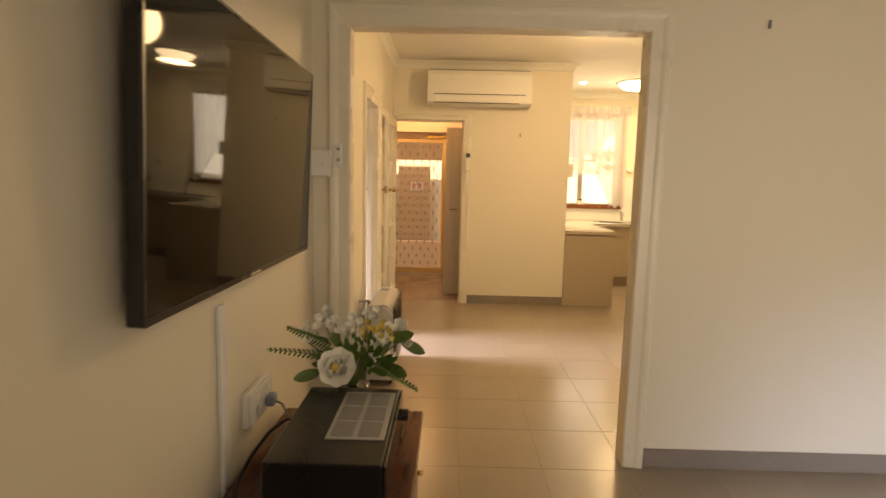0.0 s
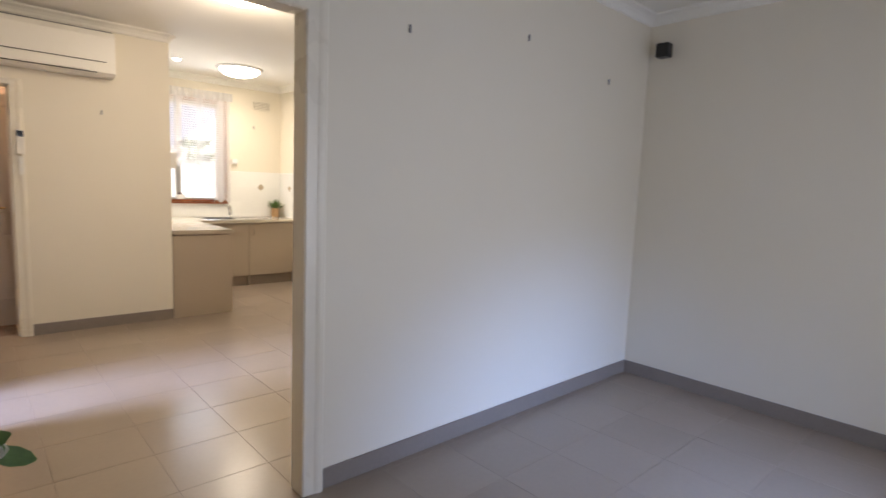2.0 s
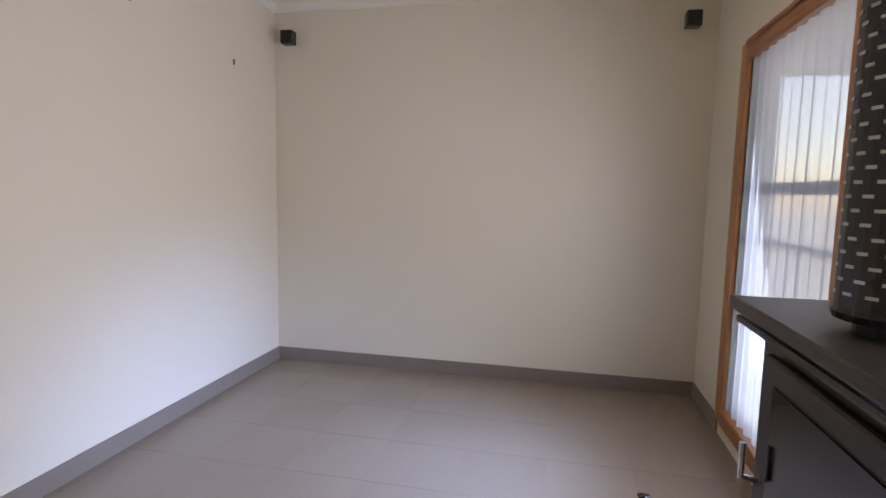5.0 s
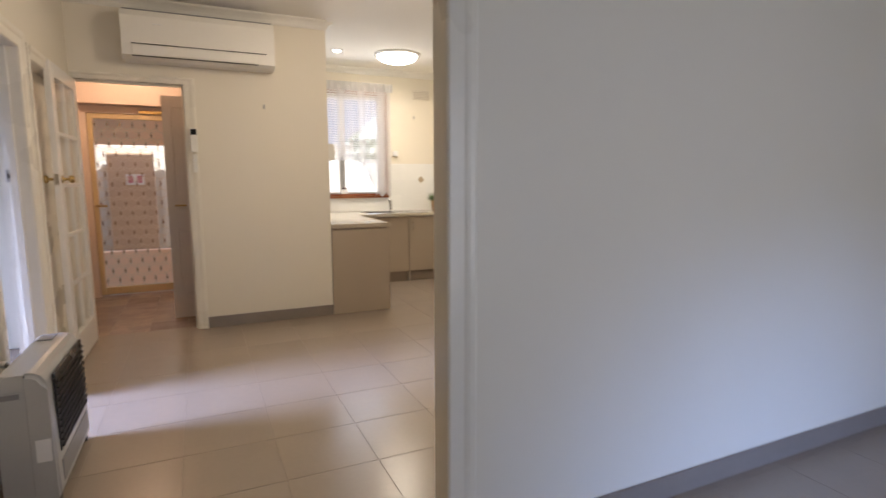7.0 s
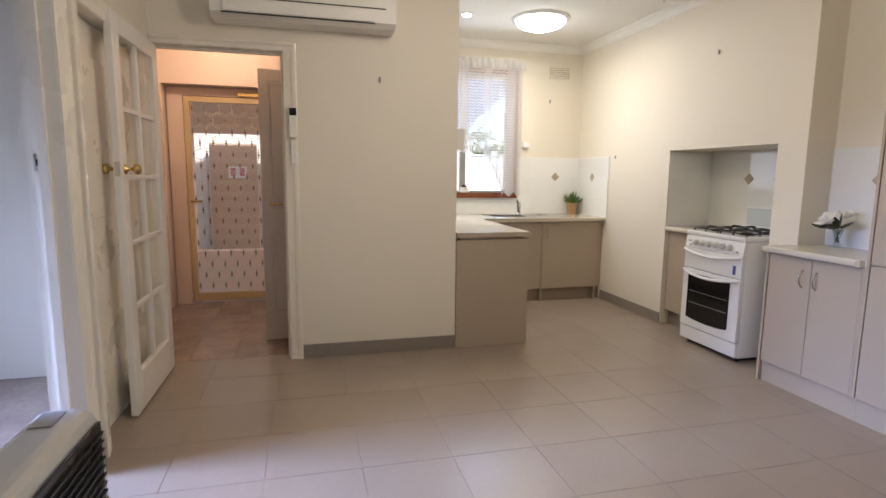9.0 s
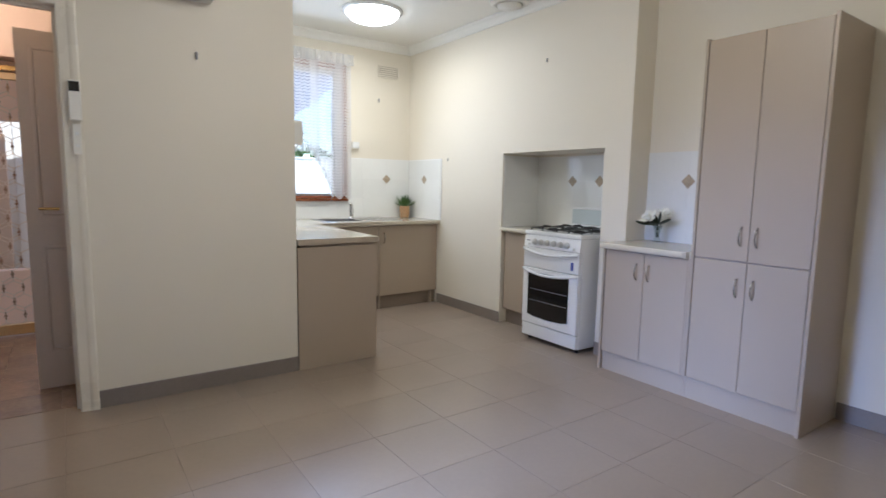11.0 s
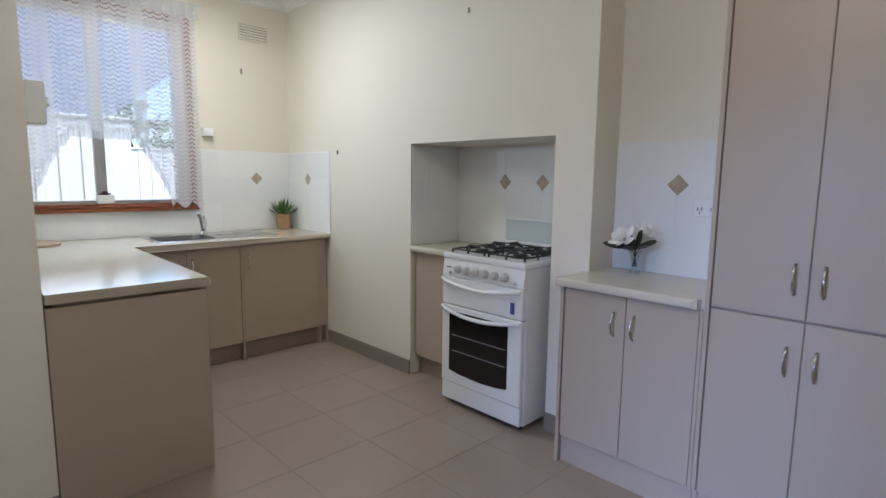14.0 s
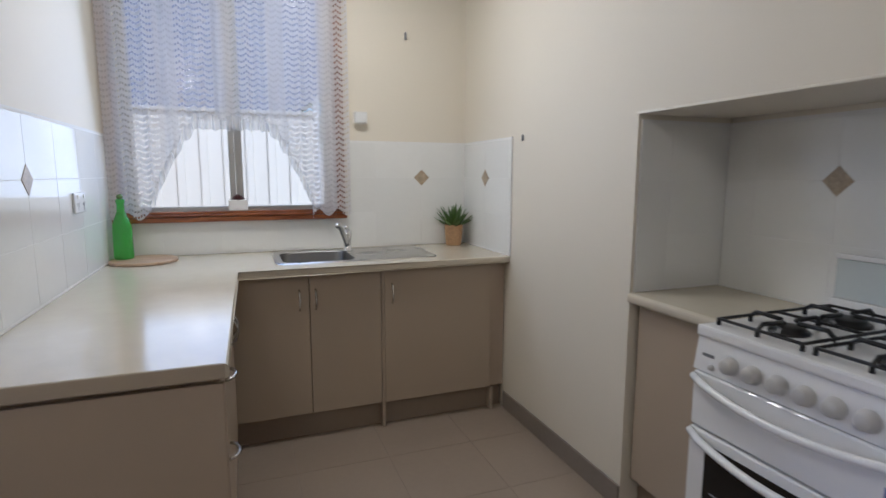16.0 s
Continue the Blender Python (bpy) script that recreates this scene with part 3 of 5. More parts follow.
worktop("side_worktop", [(4.15, 5.012), (4.163, 4.992), (4.19, 4.985), (4.19, 4.974), (4.608, 4.974), (4.608, 5.569), (4.397, 5.569), (4.397, 5.592), (4.15, 5.592)], 0.822, BT, "cream laminate side worktop with a rolled edge", [(0, 4.15)])
cabinet("tall_pantry", "W", 4.18, 4.366, 4.953, 0.42, 2.025,
        [(4.369, 4.662, 0.13, 0.838, 4.622, 0.70), (4.662, 4.951, 0.13, 0.838, 4.705, 0.70), (4.369, 4.662, 0.843, 2.022, 4.621, 0.976), (4.662, 4.951, 0.843, 2.022, 4.702, 0.976)],
        "tall beige laminate pantry cupboard with four doors and bow handles", kick=0.02)
pantry = bpy.data.objects["tall_pantry"]
part("side_panel", B(((4.172, 4.347, 0), (4.617, 4.365, 2.032)), bevel=0.0015), M_CAB, pantry)
part("kick_filler", B(((4.2, 4.9535, 0), (4.617, 4.9715, 0.1305))), M_CAB, pantry)
part("side_panel", B(((4.178, 4.954, 0.131), (4.617, 4.970, 2.032)), bevel=0.0015), M_CAB, pantry)

# ---- cooker ----
cook = thing("gas_cooker", (4.5, 6.15, 0), "white enamel upright gas cooker with black pan supports", "cooker")
CF, C0, C1 = 4.252, 5.838, 6.405
part("body", B(((CF + 0.03, C0, 0.03), (4.79, C1, 0.845)), bevel=0.004), M_ENAMEL, cook)
part("hob_top", B(((CF + 0.004, C0 - 0.003, 0.846), (4.79, C1 + 0.003, 0.878)), bevel=0.008, segs=2), M_ENAMEL, cook)
part("drawer_front", B(((CF, C0 + 0.002, 0.035), (CF + 0.029, C1 - 0.002, 0.136)), bevel=0.004), M_ENAMEL, cook)
odoor = part("oven_door", B(((CF - 0.006, C0 + 0.002, 0.141), (CF + 0.029, C1 - 0.002, 0.585)), bevel=0.005), M_ENAMEL, cook)
part("oven_window", prism([(C0 + 0.085, 0.555), (C1 - 0.065, 0.555), (C1 - 0.065, 0.215), (C1 - 0.13, 0.203), ((C0 + C1) / 2, 0.196), (C0 + 0.15, 0.203), (C0 + 0.085, 0.215)], CF - 0.009, CF - 0.005, "x"), M_BLACKG, odoor, "dark oven glass")
for z in (0.33, 0.42):
    part("rack_line", B(((CF - 0.0105, C0 + 0.1, z), (CF - 0.0085, C1 - 0.09, z + 0.004))), M_GREY, odoor)
gdoor = part("grill_door", B(((CF - 0.004, C0 + 0.002, 0.590), (CF + 0.029, C1 - 0.002, 0.748)), bevel=0.005), M_ENAMEL, cook)
part("energy_sticker", B(((CF - 0.0058, C0 + 0.05, 0.615), (CF - 0.0035, C0 + 0.075, 0.675))), mat("sticker_blue", (0.05, 0.07, 0.3), 0.4), gdoor)


def arched_grip(z, parent):
    bm = bmesh.new()
    pts = []
    for k in range(13):
        s = k / 12
        pts.append((CF - 0.012 - 0.034 * math.sin(math.pi * s) ** 0.5, C0 + 0.012 + s * (C1 - C0 - 0.024), z - 0.028 * math.sin(math.pi * s)))
    tube(pts, 0.0115, bm, 8)
    part("handle", bm, M_ENAMEL, parent, "white curved bar handle", smooth=True)


arched_grip(0.575, odoor)
arched_grip(0.735, gdoor)
panel = part("control_panel", prism([(CF - 0.002, 0.752), (CF + 0.03, 0.752), (CF + 0.03, 0.845), (CF + 0.012, 0.845)], C0, C1, "y"), M_ENAMEL, cook)
for k in range(6):
    y = C1 - 0.118 - k * 0.066
    kn = part("knob", lathe([(0.023, 0.0), (0.025, -0.006), (0.021, -0.010), (0.019, -0.024), (0.015, -0.027)], (CF + 0.002, y, 0.795), 18, "x"), M_KNOB, panel, "off-white control knob", smooth=True)
for y in (C1 - 0.062, C0 + 0.052):
    part("ignition_button", lathe([(0.008, 0.0), (0.009, -0.004), (0.006, -0.012)], (CF - 0.001, y, 0.772), 12, "x"), M_KNOB, panel, smooth=True)
part("badge", B(((CF + 0.002, C1 - 0.06, 0.795), (CF + 0.006, C1 - 0.025, 0.803))), M_GREY, panel)
for by in (C0 + 0.15, C1 - 0.15):
    for bx_, r in ((CF + 0.16, 0.038), (CF + 0.38, 0.05)):
        bn = part("burner", lathe([(r + 0.012, 0), (r + 0.012, 0.006), (r, 0.008), (r, 0.016), (r * 0.8, 0.02), (0.01, 0.021)], (bx_, by, 0.878), 20), M_BLACK, cook, smooth=True)
for by in (C0 + 0.15, C1 - 0.15):
    bm = bmesh.new()
    y0, y1, x0, x1 = by - 0.118, by + 0.118, CF + 0.045, CF + 0.49
    zt = 0.908
    for y in (y0, y1):
        tube([(x0, y, zt - 0.012), (x1, y, zt - 0.012)], 0.0045, bm, 6)
    for x in (x0, (x0 + x1) / 2, x1):
        tube([(x, y0, zt - 0.012), (x, y1, zt - 0.012)], 0.0045, bm, 6)
    for cx in (CF + 0.16, CF + 0.38):
        for dx, dy in ((1, 0), (-1, 0), (0, 1), (0, -1)):
            far = 0.115
            tube([(cx + dx * 0.022, by + dy * 0.022, zt), (cx + dx * far * 0.85, by + dy * far * 0.85, zt + 0.002), (cx + dx * far, by + dy * far, zt - 0.012), (cx + dx * far, by + dy * far, 0.879)], 0.0062, bm, 6)
    for x in (x0, x1):
        for y in (y0, y1):
            tube([(x, y, zt - 0.01), (x, y, 0.879)], 0.006, bm, 6)
    part("pan_support", bm, M_BLACK, cook, "black cast iron pan support", smooth=True)
lid = part("splash_lid", B(((4.790, C0 + 0.01, 0.915), (4.797, C1 - 0.01, 1.035)), bevel=0.002), M_TINT, cook, "clear glass cooker lid folded up")
# Upper bar paints the highlight on the lid's top edge; lower one is trim.
part("lid_trim_and_highlight", B(((4.786, C0 + 0.005, 1.036), (4.800, C1 - 0.005, 1.052)), ((4.775, C0 + 0.005, 0.878), (4.808, C1 - 0.005, 0.914)), bevel=0.003), M_ENAMEL, cook)
for fx in (CF + 0.06, 4.74):
    for fy in (C0 + 0.04, C1 - 0.04):
        part("foot", lathe([(0.014, 0), (0.014, 0.03)], (fx, fy, 0), 10), M_BLACKP, cook)

# ---- sink and tap ----
sink = thing("kitchen_sink", (3.6, 8.08, BT), "stainless steel sink with a single bowl and a ribbed drainer", "sink")


def rounded(x0, y0, x1, y1, r, n=4):
    pts = []
    for cx, cy, a0 in ((x1 - r, y1 - r, 0), (x0 + r, y1 - r, 90), (x0 + r, y0 + r, 180), (x1 - r, y0 + r, 270)):
        for k in range(n + 1):
            a = radians(a0 + 90 * k / n)
            pts.append((cx + r * math.cos(a), cy + r * math.sin(a)))
    return pts


SX0, SX1, SY0, SY1 = 3.215, 4.04, 7.905, 8.36
rim = bmesh.new()
out = [rim.verts.new((x, y, BT + 0.001)) for x, y in rounded(SX0, SY0, SX1, SY1, 0.05)]
top_ = [rim.verts.new((x, y, BT + 0.006)) for x, y in rounded(SX0 + 0.008, SY0 + 0.008, SX1 - 0.008, SY1 - 0.008, 0.045)]
inn = [rim.verts.new((x, y, BT + 0.003)) for x, y in rounded(SX0 + 0.02, SY0 + 0.02, SX1 - 0.02, SY1 - 0.02, 0.04)]
for a, b in ((out, top_), (top_, inn)):
    for k in range(len(a)):
        rim.faces.new((a[k], a[(k + 1) % len(a)], b[(k + 1) % len(a)], b[k]))
part("rim", rim, M_STEEL, sink, smooth=True)
bowl = bmesh.new()
ends = ((SX0 + 0.035, SY0 + 0.04, SX0 + 0.395, SY1 - 0.065, 0.06, 0.0030), (SX0 + 0.040, SY0 + 0.045, SX0 + 0.390, SY1 - 0.07, 0.06, -0.004),
        (SX0 + 0.052, SY0 + 0.057, SX0 + 0.378, SY1 - 0.082, 0.05, -0.135), (SX0 + 0.075, SY0 + 0.08, SX0 + 0.355, SY1 - 0.105, 0.04, -0.152),
        (SX0 + 0.18, SY0 + 0.17, SX0 + 0.25, SY1 - 0.19, 0.03, -0.154))
loops = [[bowl.verts.new((x, y, BT + dz)) for x, y in rounded(a, b, c, d, r)] for a, b, c, d, r, dz in ends]
for bt, bb in zip(loops, loops[1:]):
    for k in range(len(bt)):
        bowl.faces.new((bt[k], bt[(k + 1) % len(bt)], bb[(k + 1) % len(bt)], bb[k]))
bowl.faces.new(loops[-1])
part("bowl", bowl, M_BOWL, sink, "deep steel bowl", smooth=True)
ring = bmesh.new()
ro = [ring.verts.new((x, y, BT + 0.0025)) for x, y in rounded(SX0 + 0.017, SY0 + 0.017, SX0 + 0.412, SY1 - 0.017, 0.03)]
ri = [ring.verts.new((x, y, BT + 0.0030)) for x, y in rounded(*ends[0][:5])]
for k in range(len(ro)):
    ring.faces.new((ro[k], ro[(k + 1) % len(ro)], ri[(k + 1) % len(ro)], ri[k]))
part("bowl_surround", ring, M_STEEL, sink, smooth=True)
part("drainer", prism(rounded(SX0 + 0.41, SY0 + 0.03, SX1 - 0.03, SY1 - 0.03, 0.03), BT + 0.002, BT + 0.0035), M_STEEL, sink)
part("deck", prism(rounded(SX0 + 0.413, SY0 + 0.02, SX1 - 0.02, SY1 - 0.02, 0.04), BT + 0.0005, BT + 0.0018), M_STEEL, sink)
bm = bmesh.new()
for k in range(17):
    x = SX0 + 0.445 + k * 0.020
    box(bm, (x, SY0 + 0.055, BT + 0.0036), (x + 0.006, SY1 - 0.07, BT + 0.0044), 0.0003)
part("drainer_ribs", bm, M_STEEL, sink)
tap = thing("mixer_tap", (3.62, 8.26, BT), "chrome kitchen mixer tap with a raised lever", "tap")
part("base", lathe([(0.028, 0), (0.027, 0.008), (0.021, 0.014), (0.020, 0.055), (0.024, 0.075), (0.025, 0.100), (0.022, 0.112), (0.012, 0.118)], (3.62, 8.26, BT + 0.002), 20), M_CHROME, tap, smooth=True)
part("spout", tube([(3.618, 8.255, BT + 0.035), (3.603, 8.225, BT + 0.070), (3.578, 8.18, BT + 0.122), (3.562, 8.150, BT + 0.152), (3.550, 8.132, BT + 0.162), (3.543, 8.122, BT + 0.156)], 0.0155, segs=14, taper=0.9), M_CHROME, tap, smooth=True)
part("lever", tube([(3.622, 8.262, BT + 0.108), (3.622, 8.255, BT + 0.132), (3.616, 8.235, BT + 0.142), (3.604, 8.205, BT + 0.140)], 0.013, segs=10, taper=0.75), M_CHROME, tap, smooth=True)

# ---- kitchen window ----
win = structure("window_1", B(((2.52, 8.50, 1.075), (2.56, 8.56, 2.34)), ((3.54, 8.50, 1.075), (3.58, 8.56, 2.34)), ((2.56, 8.50, 1.075), (3.54, 8.56, 1.11)), ((2.56, 8.50, 2.30), (3.54, 8.56, 2.34))), M_ALU, "aluminium sliding window")
part("mullion", B(((3.02, 8.49, 1.11), (3.05, 8.53, 2.30)), ((3.052, 8.515, 1.11), (3.09, 8.55, 2.30)), bevel=0.002), M_ALU, win)
g = part("pane", B(((2.56, 8.528, 1.11), (3.02, 8.532, 2.30))), M_GLASS, win)
g.visible_shadow = False
g = part("pane", B(((3.09, 8.534, 1.11), (3.54, 8.538, 2.30))), M_GLASS, win)
g.visible_shadow = False
part("window_sill", B(((2.458, 8.375, 1.038), (3.643, 8.419, 1.062)), ((2.458, 8.385, 1.064), (3.634, 8.419, 1.078)), ((2.52, 8.421, 1.076), (3.58, 8.50, 1.09)), bevel=0.004, segs=2), M_SILL, win, "dark red stained timber window sill")
part("window_frame", B(((2.459, 8.402, 1.08), (2.52, 8.419, 2.40)), ((3.58, 8.402, 1.08), (3.64, 8.419, 2.40)), ((2.52, 8.402, 2.34), (3.58, 8.419, 2.40)), bevel=0.003), M_SILL, win, "dark stained timber window trim")

curtain = thing("crochet_curtain", (3.08, 8.37, 1.06), "white crochet lace kitchen curtain with a scalloped arched hem", "curtain")
rod = part("rod", tube([(2.46, 8.37, 2.445), (3.70, 8.37, 2.445)], 0.008), M_PLASTIC, curtain, smooth=True)


def hem(x):
    """Height of the curtain's lower edge: deep at both sides, a flat arch in the middle, a point at the centre."""
    d = abs(x - 3.05)
    if d > 0.40:
        return 1.075 + 0.02 * math.sin(x * 60)
    if d > 0.17:
        s = (d - 0.17) / 0.23
        return 1.555 - 0.41 * s ** 1.4 + 0.009 * math.sin(x * 110)
    return 1.555 + 0.010 * abs(math.sin(x * 55))


def drape(x0, x1, top, low, y, amp, waves, nx=120, nz=28):
    bm = bmesh.new()
    grid = []
    for i in range(nx + 1):
        x = x0 + (x1 - x0) * i / nx
        lo = low(x) if callable(low) else low
        col = []
        for k in range(nz + 1):
            z = top + (lo - top) * k / nz
            a = amp * (0.5 + 0.5 * k / nz)
            yy = y + a * math.sin(waves * x + 0.6 * math.sin(3.1 * x)) + 0.3 * a * math.sin(2.3 * waves * x + 1.0)
            col.append(bm.verts.new((x, yy, z)))
        grid.append(col)
    for a, b in zip(grid, grid[1:]):
        for k in range(nz):
            bm.faces.new((a[k], a[k + 1], b[k + 1], b[k]))
    return bm


part("panel", drape(2.465, 3.66, 2.44, hem, 8.352, 0.012, 58), M_LACE, curtain, "patterned lace with vertical gathers", smooth=True)


def frill(x0, x1, height, y, amp, waves, nx):
    """A narrow gathered strip that follows the hem."""
    bm = bmesh.new()
    grid = []
    for i in range(nx + 1):
        x = x0 + (x1 - x0) * i / nx
        base = hem(x)
        grid.append([bm.verts.new((x + 0.004 * math.sin(waves * x * 0.7), y + amp * (0.3 + 0.7 * k / 4) * math.sin(waves * x), base + 0.03 - height * k / 4 + (0.004 * math.sin(waves * x) if k == 4 else 0))) for k in range(5)])
    for a, b in zip(grid, grid[1:]):
        for k in range(4):
            bm.faces.new((a[k], a[k + 1], b[k + 1], b[k]))
    return bm


part("frill", frill(2.66, 3.45, 0.075, 8.345, 0.012, 190, 240), M_SHEER, curtain, "narrow gathered frill along the arched hem", smooth=True)
part("heading", drape(2.463, 3.69, 2.485, 2.38, 8.345, 0.007, 95, 160, 3), M_SHEER, curtain, "gathered heading", smooth=True)

# ---- lounge glazing ----
w2 = structure("window_2", B(((4.11, 0.0, 0.09), (4.212, 0.102, 2.11)), ((1.1, 0.0, 0.09), (1.2, 0.102, 2.11)), ((3.0, 0.0, 0.17), (3.095, 0.096, 2.02)), bevel=0.006), M_PINE, "wide varnished timber glazed opening")
part("window_head", B(((1.2, -0.004, 2.018), (4.108, 0.108, 2.112)), ((1.2, 0.108, 2.085), (4.108, 0.118, 2.108)), bevel=0.006), M_PINEH, w2, "varnished timber head rail")
part("window_sill", B(((1.2, -0.004, 0.088), (4.108, 0.108, 0.172)), bevel=0.006), M_PINEH, w2, "varnished timber bottom rail")
for a, b in ((1.2, 3.0), (3.095, 4.11)):
    g = part("pane", B(((a, 0.008, 0.17), (b, 0.012, 2.02))), M_GLASS, w2)
    g.visible_shadow = False
    part("glazing_bar", B(((a, -0.004, 1.335), (b, 0.006, 1.39)), ((a, -0.004, 1.10), (b, 0.006, 1.125))), M_TRIM, w2)
sheer = thing("sheer_curtain", (2.65, 0.05, 0.17), "white sheer curtain, coloured darker and bluer for dim daylight, gathered behind the timber frame", "curtain")
part("panel", drape(3.1, 4.105, 2.03, 0.18, 0.072, 0.014, 62, 150, 3), M_SHEER_DIM, sheer, smooth=True)
part("panel", drape(1.205, 2.995, 2.03, 0.18, 0.072, 0.014, 60, 220, 3), M_SHEER_DIM, sheer, smooth=True)

# ---- air conditioner ----
ac = thing("air_conditioner", (1.435, 6.5, 2.19), "white split-system air conditioner high on the wall", "air conditioner")
part("body", prism([(HW0 - 0.002, 2.19), (6.45, 2.19), (6.405, 2.215), (6.395, 2.30), (6.398, 2.50), (6.42, 2.545), (HW0 - 0.002, 2.55)], 0.885, 1.985, "x"), M_PLASTIC, ac)
part("outlet_flap", B(((0.96, 6.386, 2.215), (1.84, 6.398, 2.285)), bevel=0.003), M_PLASTIC, ac)
part("slot", B(((0.95, 6.3925, 2.295), (1.92, 6.3965, 2.302)), ((0.95, 6.3925, 2.206), (1.85, 6.40, 2.212))), M_BLACKP, ac)
part("indicator", B(((1.10, 6.3925, 2.445), (1.16, 6.397, 2.452))), M_ENAMEL, ac)
part("top_grille", B(((0.90, 6.43, 2.551), (1.97, 6.59, 2.556))), M_GREY, ac)
# ---- lamps ----


def oyster(x, y, r=0.225):
    ob = thing("ceiling_light", (x, y, CEIL), "round oyster ceiling light with a frosted glass dome, switched on", "ceiling light", "oyster ceiling lights")
    part("frame", lathe([(r + 0.032, 0), (r + 0.032, -0.012), (r + 0.005, -0.02), (r * 0.9, -0.02)], (x, y, CEIL - 0.001), 32), M_ENAMEL, ob, smooth=True)
    part("diffuser", lathe([(r, -0.016), (r * 0.97, -0.04), (r * 0.82, -0.07), (r * 0.5, -0.095), (0.01, -0.104)], (x, y, CEIL), 32), M_LAMP, ob, "glowing frosted glass", smooth=True)


oyster(3.47, 7.52)
oyster(2.46, 4.85)
dl = thing("downlight", (2.80, 7.58, CEIL), "small recessed white downlight, switched on", "downlight")
part("trim_ring", lathe([(0.062, 0), (0.06, -0.006), (0.045, -0.008)], (2.80, 7.58, CEIL - 0.001), 24), M_ENAMEL, dl, smooth=True)
part("lamp", lathe([(0.042, 0), (0.03, -0.012), (0.006, -0.016)], (2.80, 7.58, CEIL - 0.009), 20), M_SPOT, dl)
ev = thing("exhaust_vent", (4.22, 6.634, CEIL), "round white ceiling exhaust vent", "vent")
part("dark_gap", lathe([(0.111, -0.004), (0.01, -0.0045)], (4.22, 6.634, CEIL - 0.001), 20), M_GREY, ev)
part("ring", lathe([(0.15, 0), (0.15, -0.022), (0.135, -0.032), (0.112, -0.034), (0.112, -0.012)], (4.22, 6.634, CEIL - 0.001), 28), M_PLASTIC, ev, smooth=True)
part("disc", lathe([(0.03, 0.03), (0.04, 0.004), (0.098, 0.002), (0.098, -0.012), (0.01, -0.016)], (4.22, 6.634, CEIL - 0.034), 28), M_PLASTIC, ev, smooth=True)
wv = thing("wall_vent", (4.12, KW, 2.33), "cream slotted wall vent near the ceiling", "vent")
# Brown backing sheet stands in for the shade between the slats.
part("plate", B(((4.005, KW - 0.006, 2.33), (4.235, KW - 0.002, 2.445))), M_RECESS_SHADE, wv, "backing plate coloured dark for the shade between the slats")
part("rim", B(((4.0, KW - 0.018, 2.325), (4.24, KW - 0.0065, 2.336)), ((4.0, KW - 0.018, 2.439), (4.24, KW - 0.0065, 2.45)), ((4.0, KW - 0.018, 2.337), (4.011, KW - 0.0065, 2.438)), ((4.229, KW - 0.018, 2.337), (4.24, KW - 0.0065, 2.438)), bevel=0.002), M_TRIM, wv)
for k in range(5):
    part("slat", B(((4.012, KW - 0.015, 2.342 + k * 0.02), (4.228, KW - 0.0065, 2.3545 + k * 0.02))), M_TRIM, wv)

# ---- lounge: television, cabinet, receiver ----
TVX, TVY, TVZ = 0.578, 2.168, 1.432
tv = thing("television", (TVX, TVY, TVZ), "large flat black television on a wall bracket, switched off", "television", turn=0.6)
part("casing", B(((-0.034, -0.598, -0.3445), (0.0, 0.598, 0.3445)), bevel=0.004), M_BLACKP, tv)
part("rear_housing", B(((-0.052, -0.40, -0.30), (-0.0345, 0.40, 0.12)), bevel=0.006), M_BLACKP, tv)
part("bracket", B(((-0.074, -0.15, -0.12), (-0.0525, 0.15, 0.12))), M_BLACKP, tv)
part("screen", B(((0.0003, -0.588, -0.328), (0.0015, 0.591, 0.3375))), M_SCREEN, tv, "glossy dark screen")
part("bezel", B(((0.0003, -0.598, -0.3445), (0.003, 0.598, -0.3295)), ((0.0003, -0.598, 0.3385), (0.003, 0.598, 0.3445)), ((0.0003, -0.598, -0.3295), (0.003, -0.589, 0.3385)), ((0.0003, 0.592, -0.3295), (0.003, 0.598, 0.3385))), M_BLACKP, tv)
part("badge", B(((0.0032, -0.045, -0.3415), (0.004, 0.035, -0.3345))), M_CHROME, tv)
tv.matrix_world = pose(TVX, TVY, TVZ, 0, 2.4, 0.6)
cab = thing("television_cabinet", (0.79, 2.0, 0), "low polished red-brown timber television cabinet", "cabinet")
part("top", B(((0.53, 1.30, 0.475), (1.055, 2.56, 0.50)), bevel=0.008, segs=2), M_REDWOOD, cab)
part("moulding", B(((0.54, 1.31, 0.455), (1.045, 2.55, 0.474)), bevel=0.005), M_REDWOOD, cab)
part("body", B(((0.55, 1.33, 0.06), (1.02, 2.54, 0.454))), M_REDWOOD, cab)
for k in range(3):
    y = 1.34 + k * 0.40
    d = part("door", B(((1.021, y, 0.09), (1.037, y + 0.39, 0.44)), bevel=0.004), M_REDWOOD, cab)
    part("panel", B(((1.0375, y + 0.05, 0.14), (1.042, y + 0.34, 0.39)), bevel=0.003), M_REDWOOD, d)
    part("handle", lathe([(0.006, 0), (0.012, 0.018), (0.006, 0.022)], (1.037, y + 0.36, 0.28), 12, "x"), M_BRASS, d, smooth=True)
part("plinth", B(((0.57, 1.35, 0), (1.01, 2.52, 0.059))), M_REDWOOD, cab)
rec = thing("av_receiver", (0.84, 2.2, 0.5), "black hi-fi receiver with a silver vent grille on top", "receiver")
part("casing", B(((0.675, 1.87, 0.515), (0.98, 2.375, 0.66)), bevel=0.003), M_BLACKP, rec)
part("front_panel", B(((0.981, 1.872, 0.517), (0.991, 2.373, 0.658)), bevel=0.002), M_BLACKG, rec)
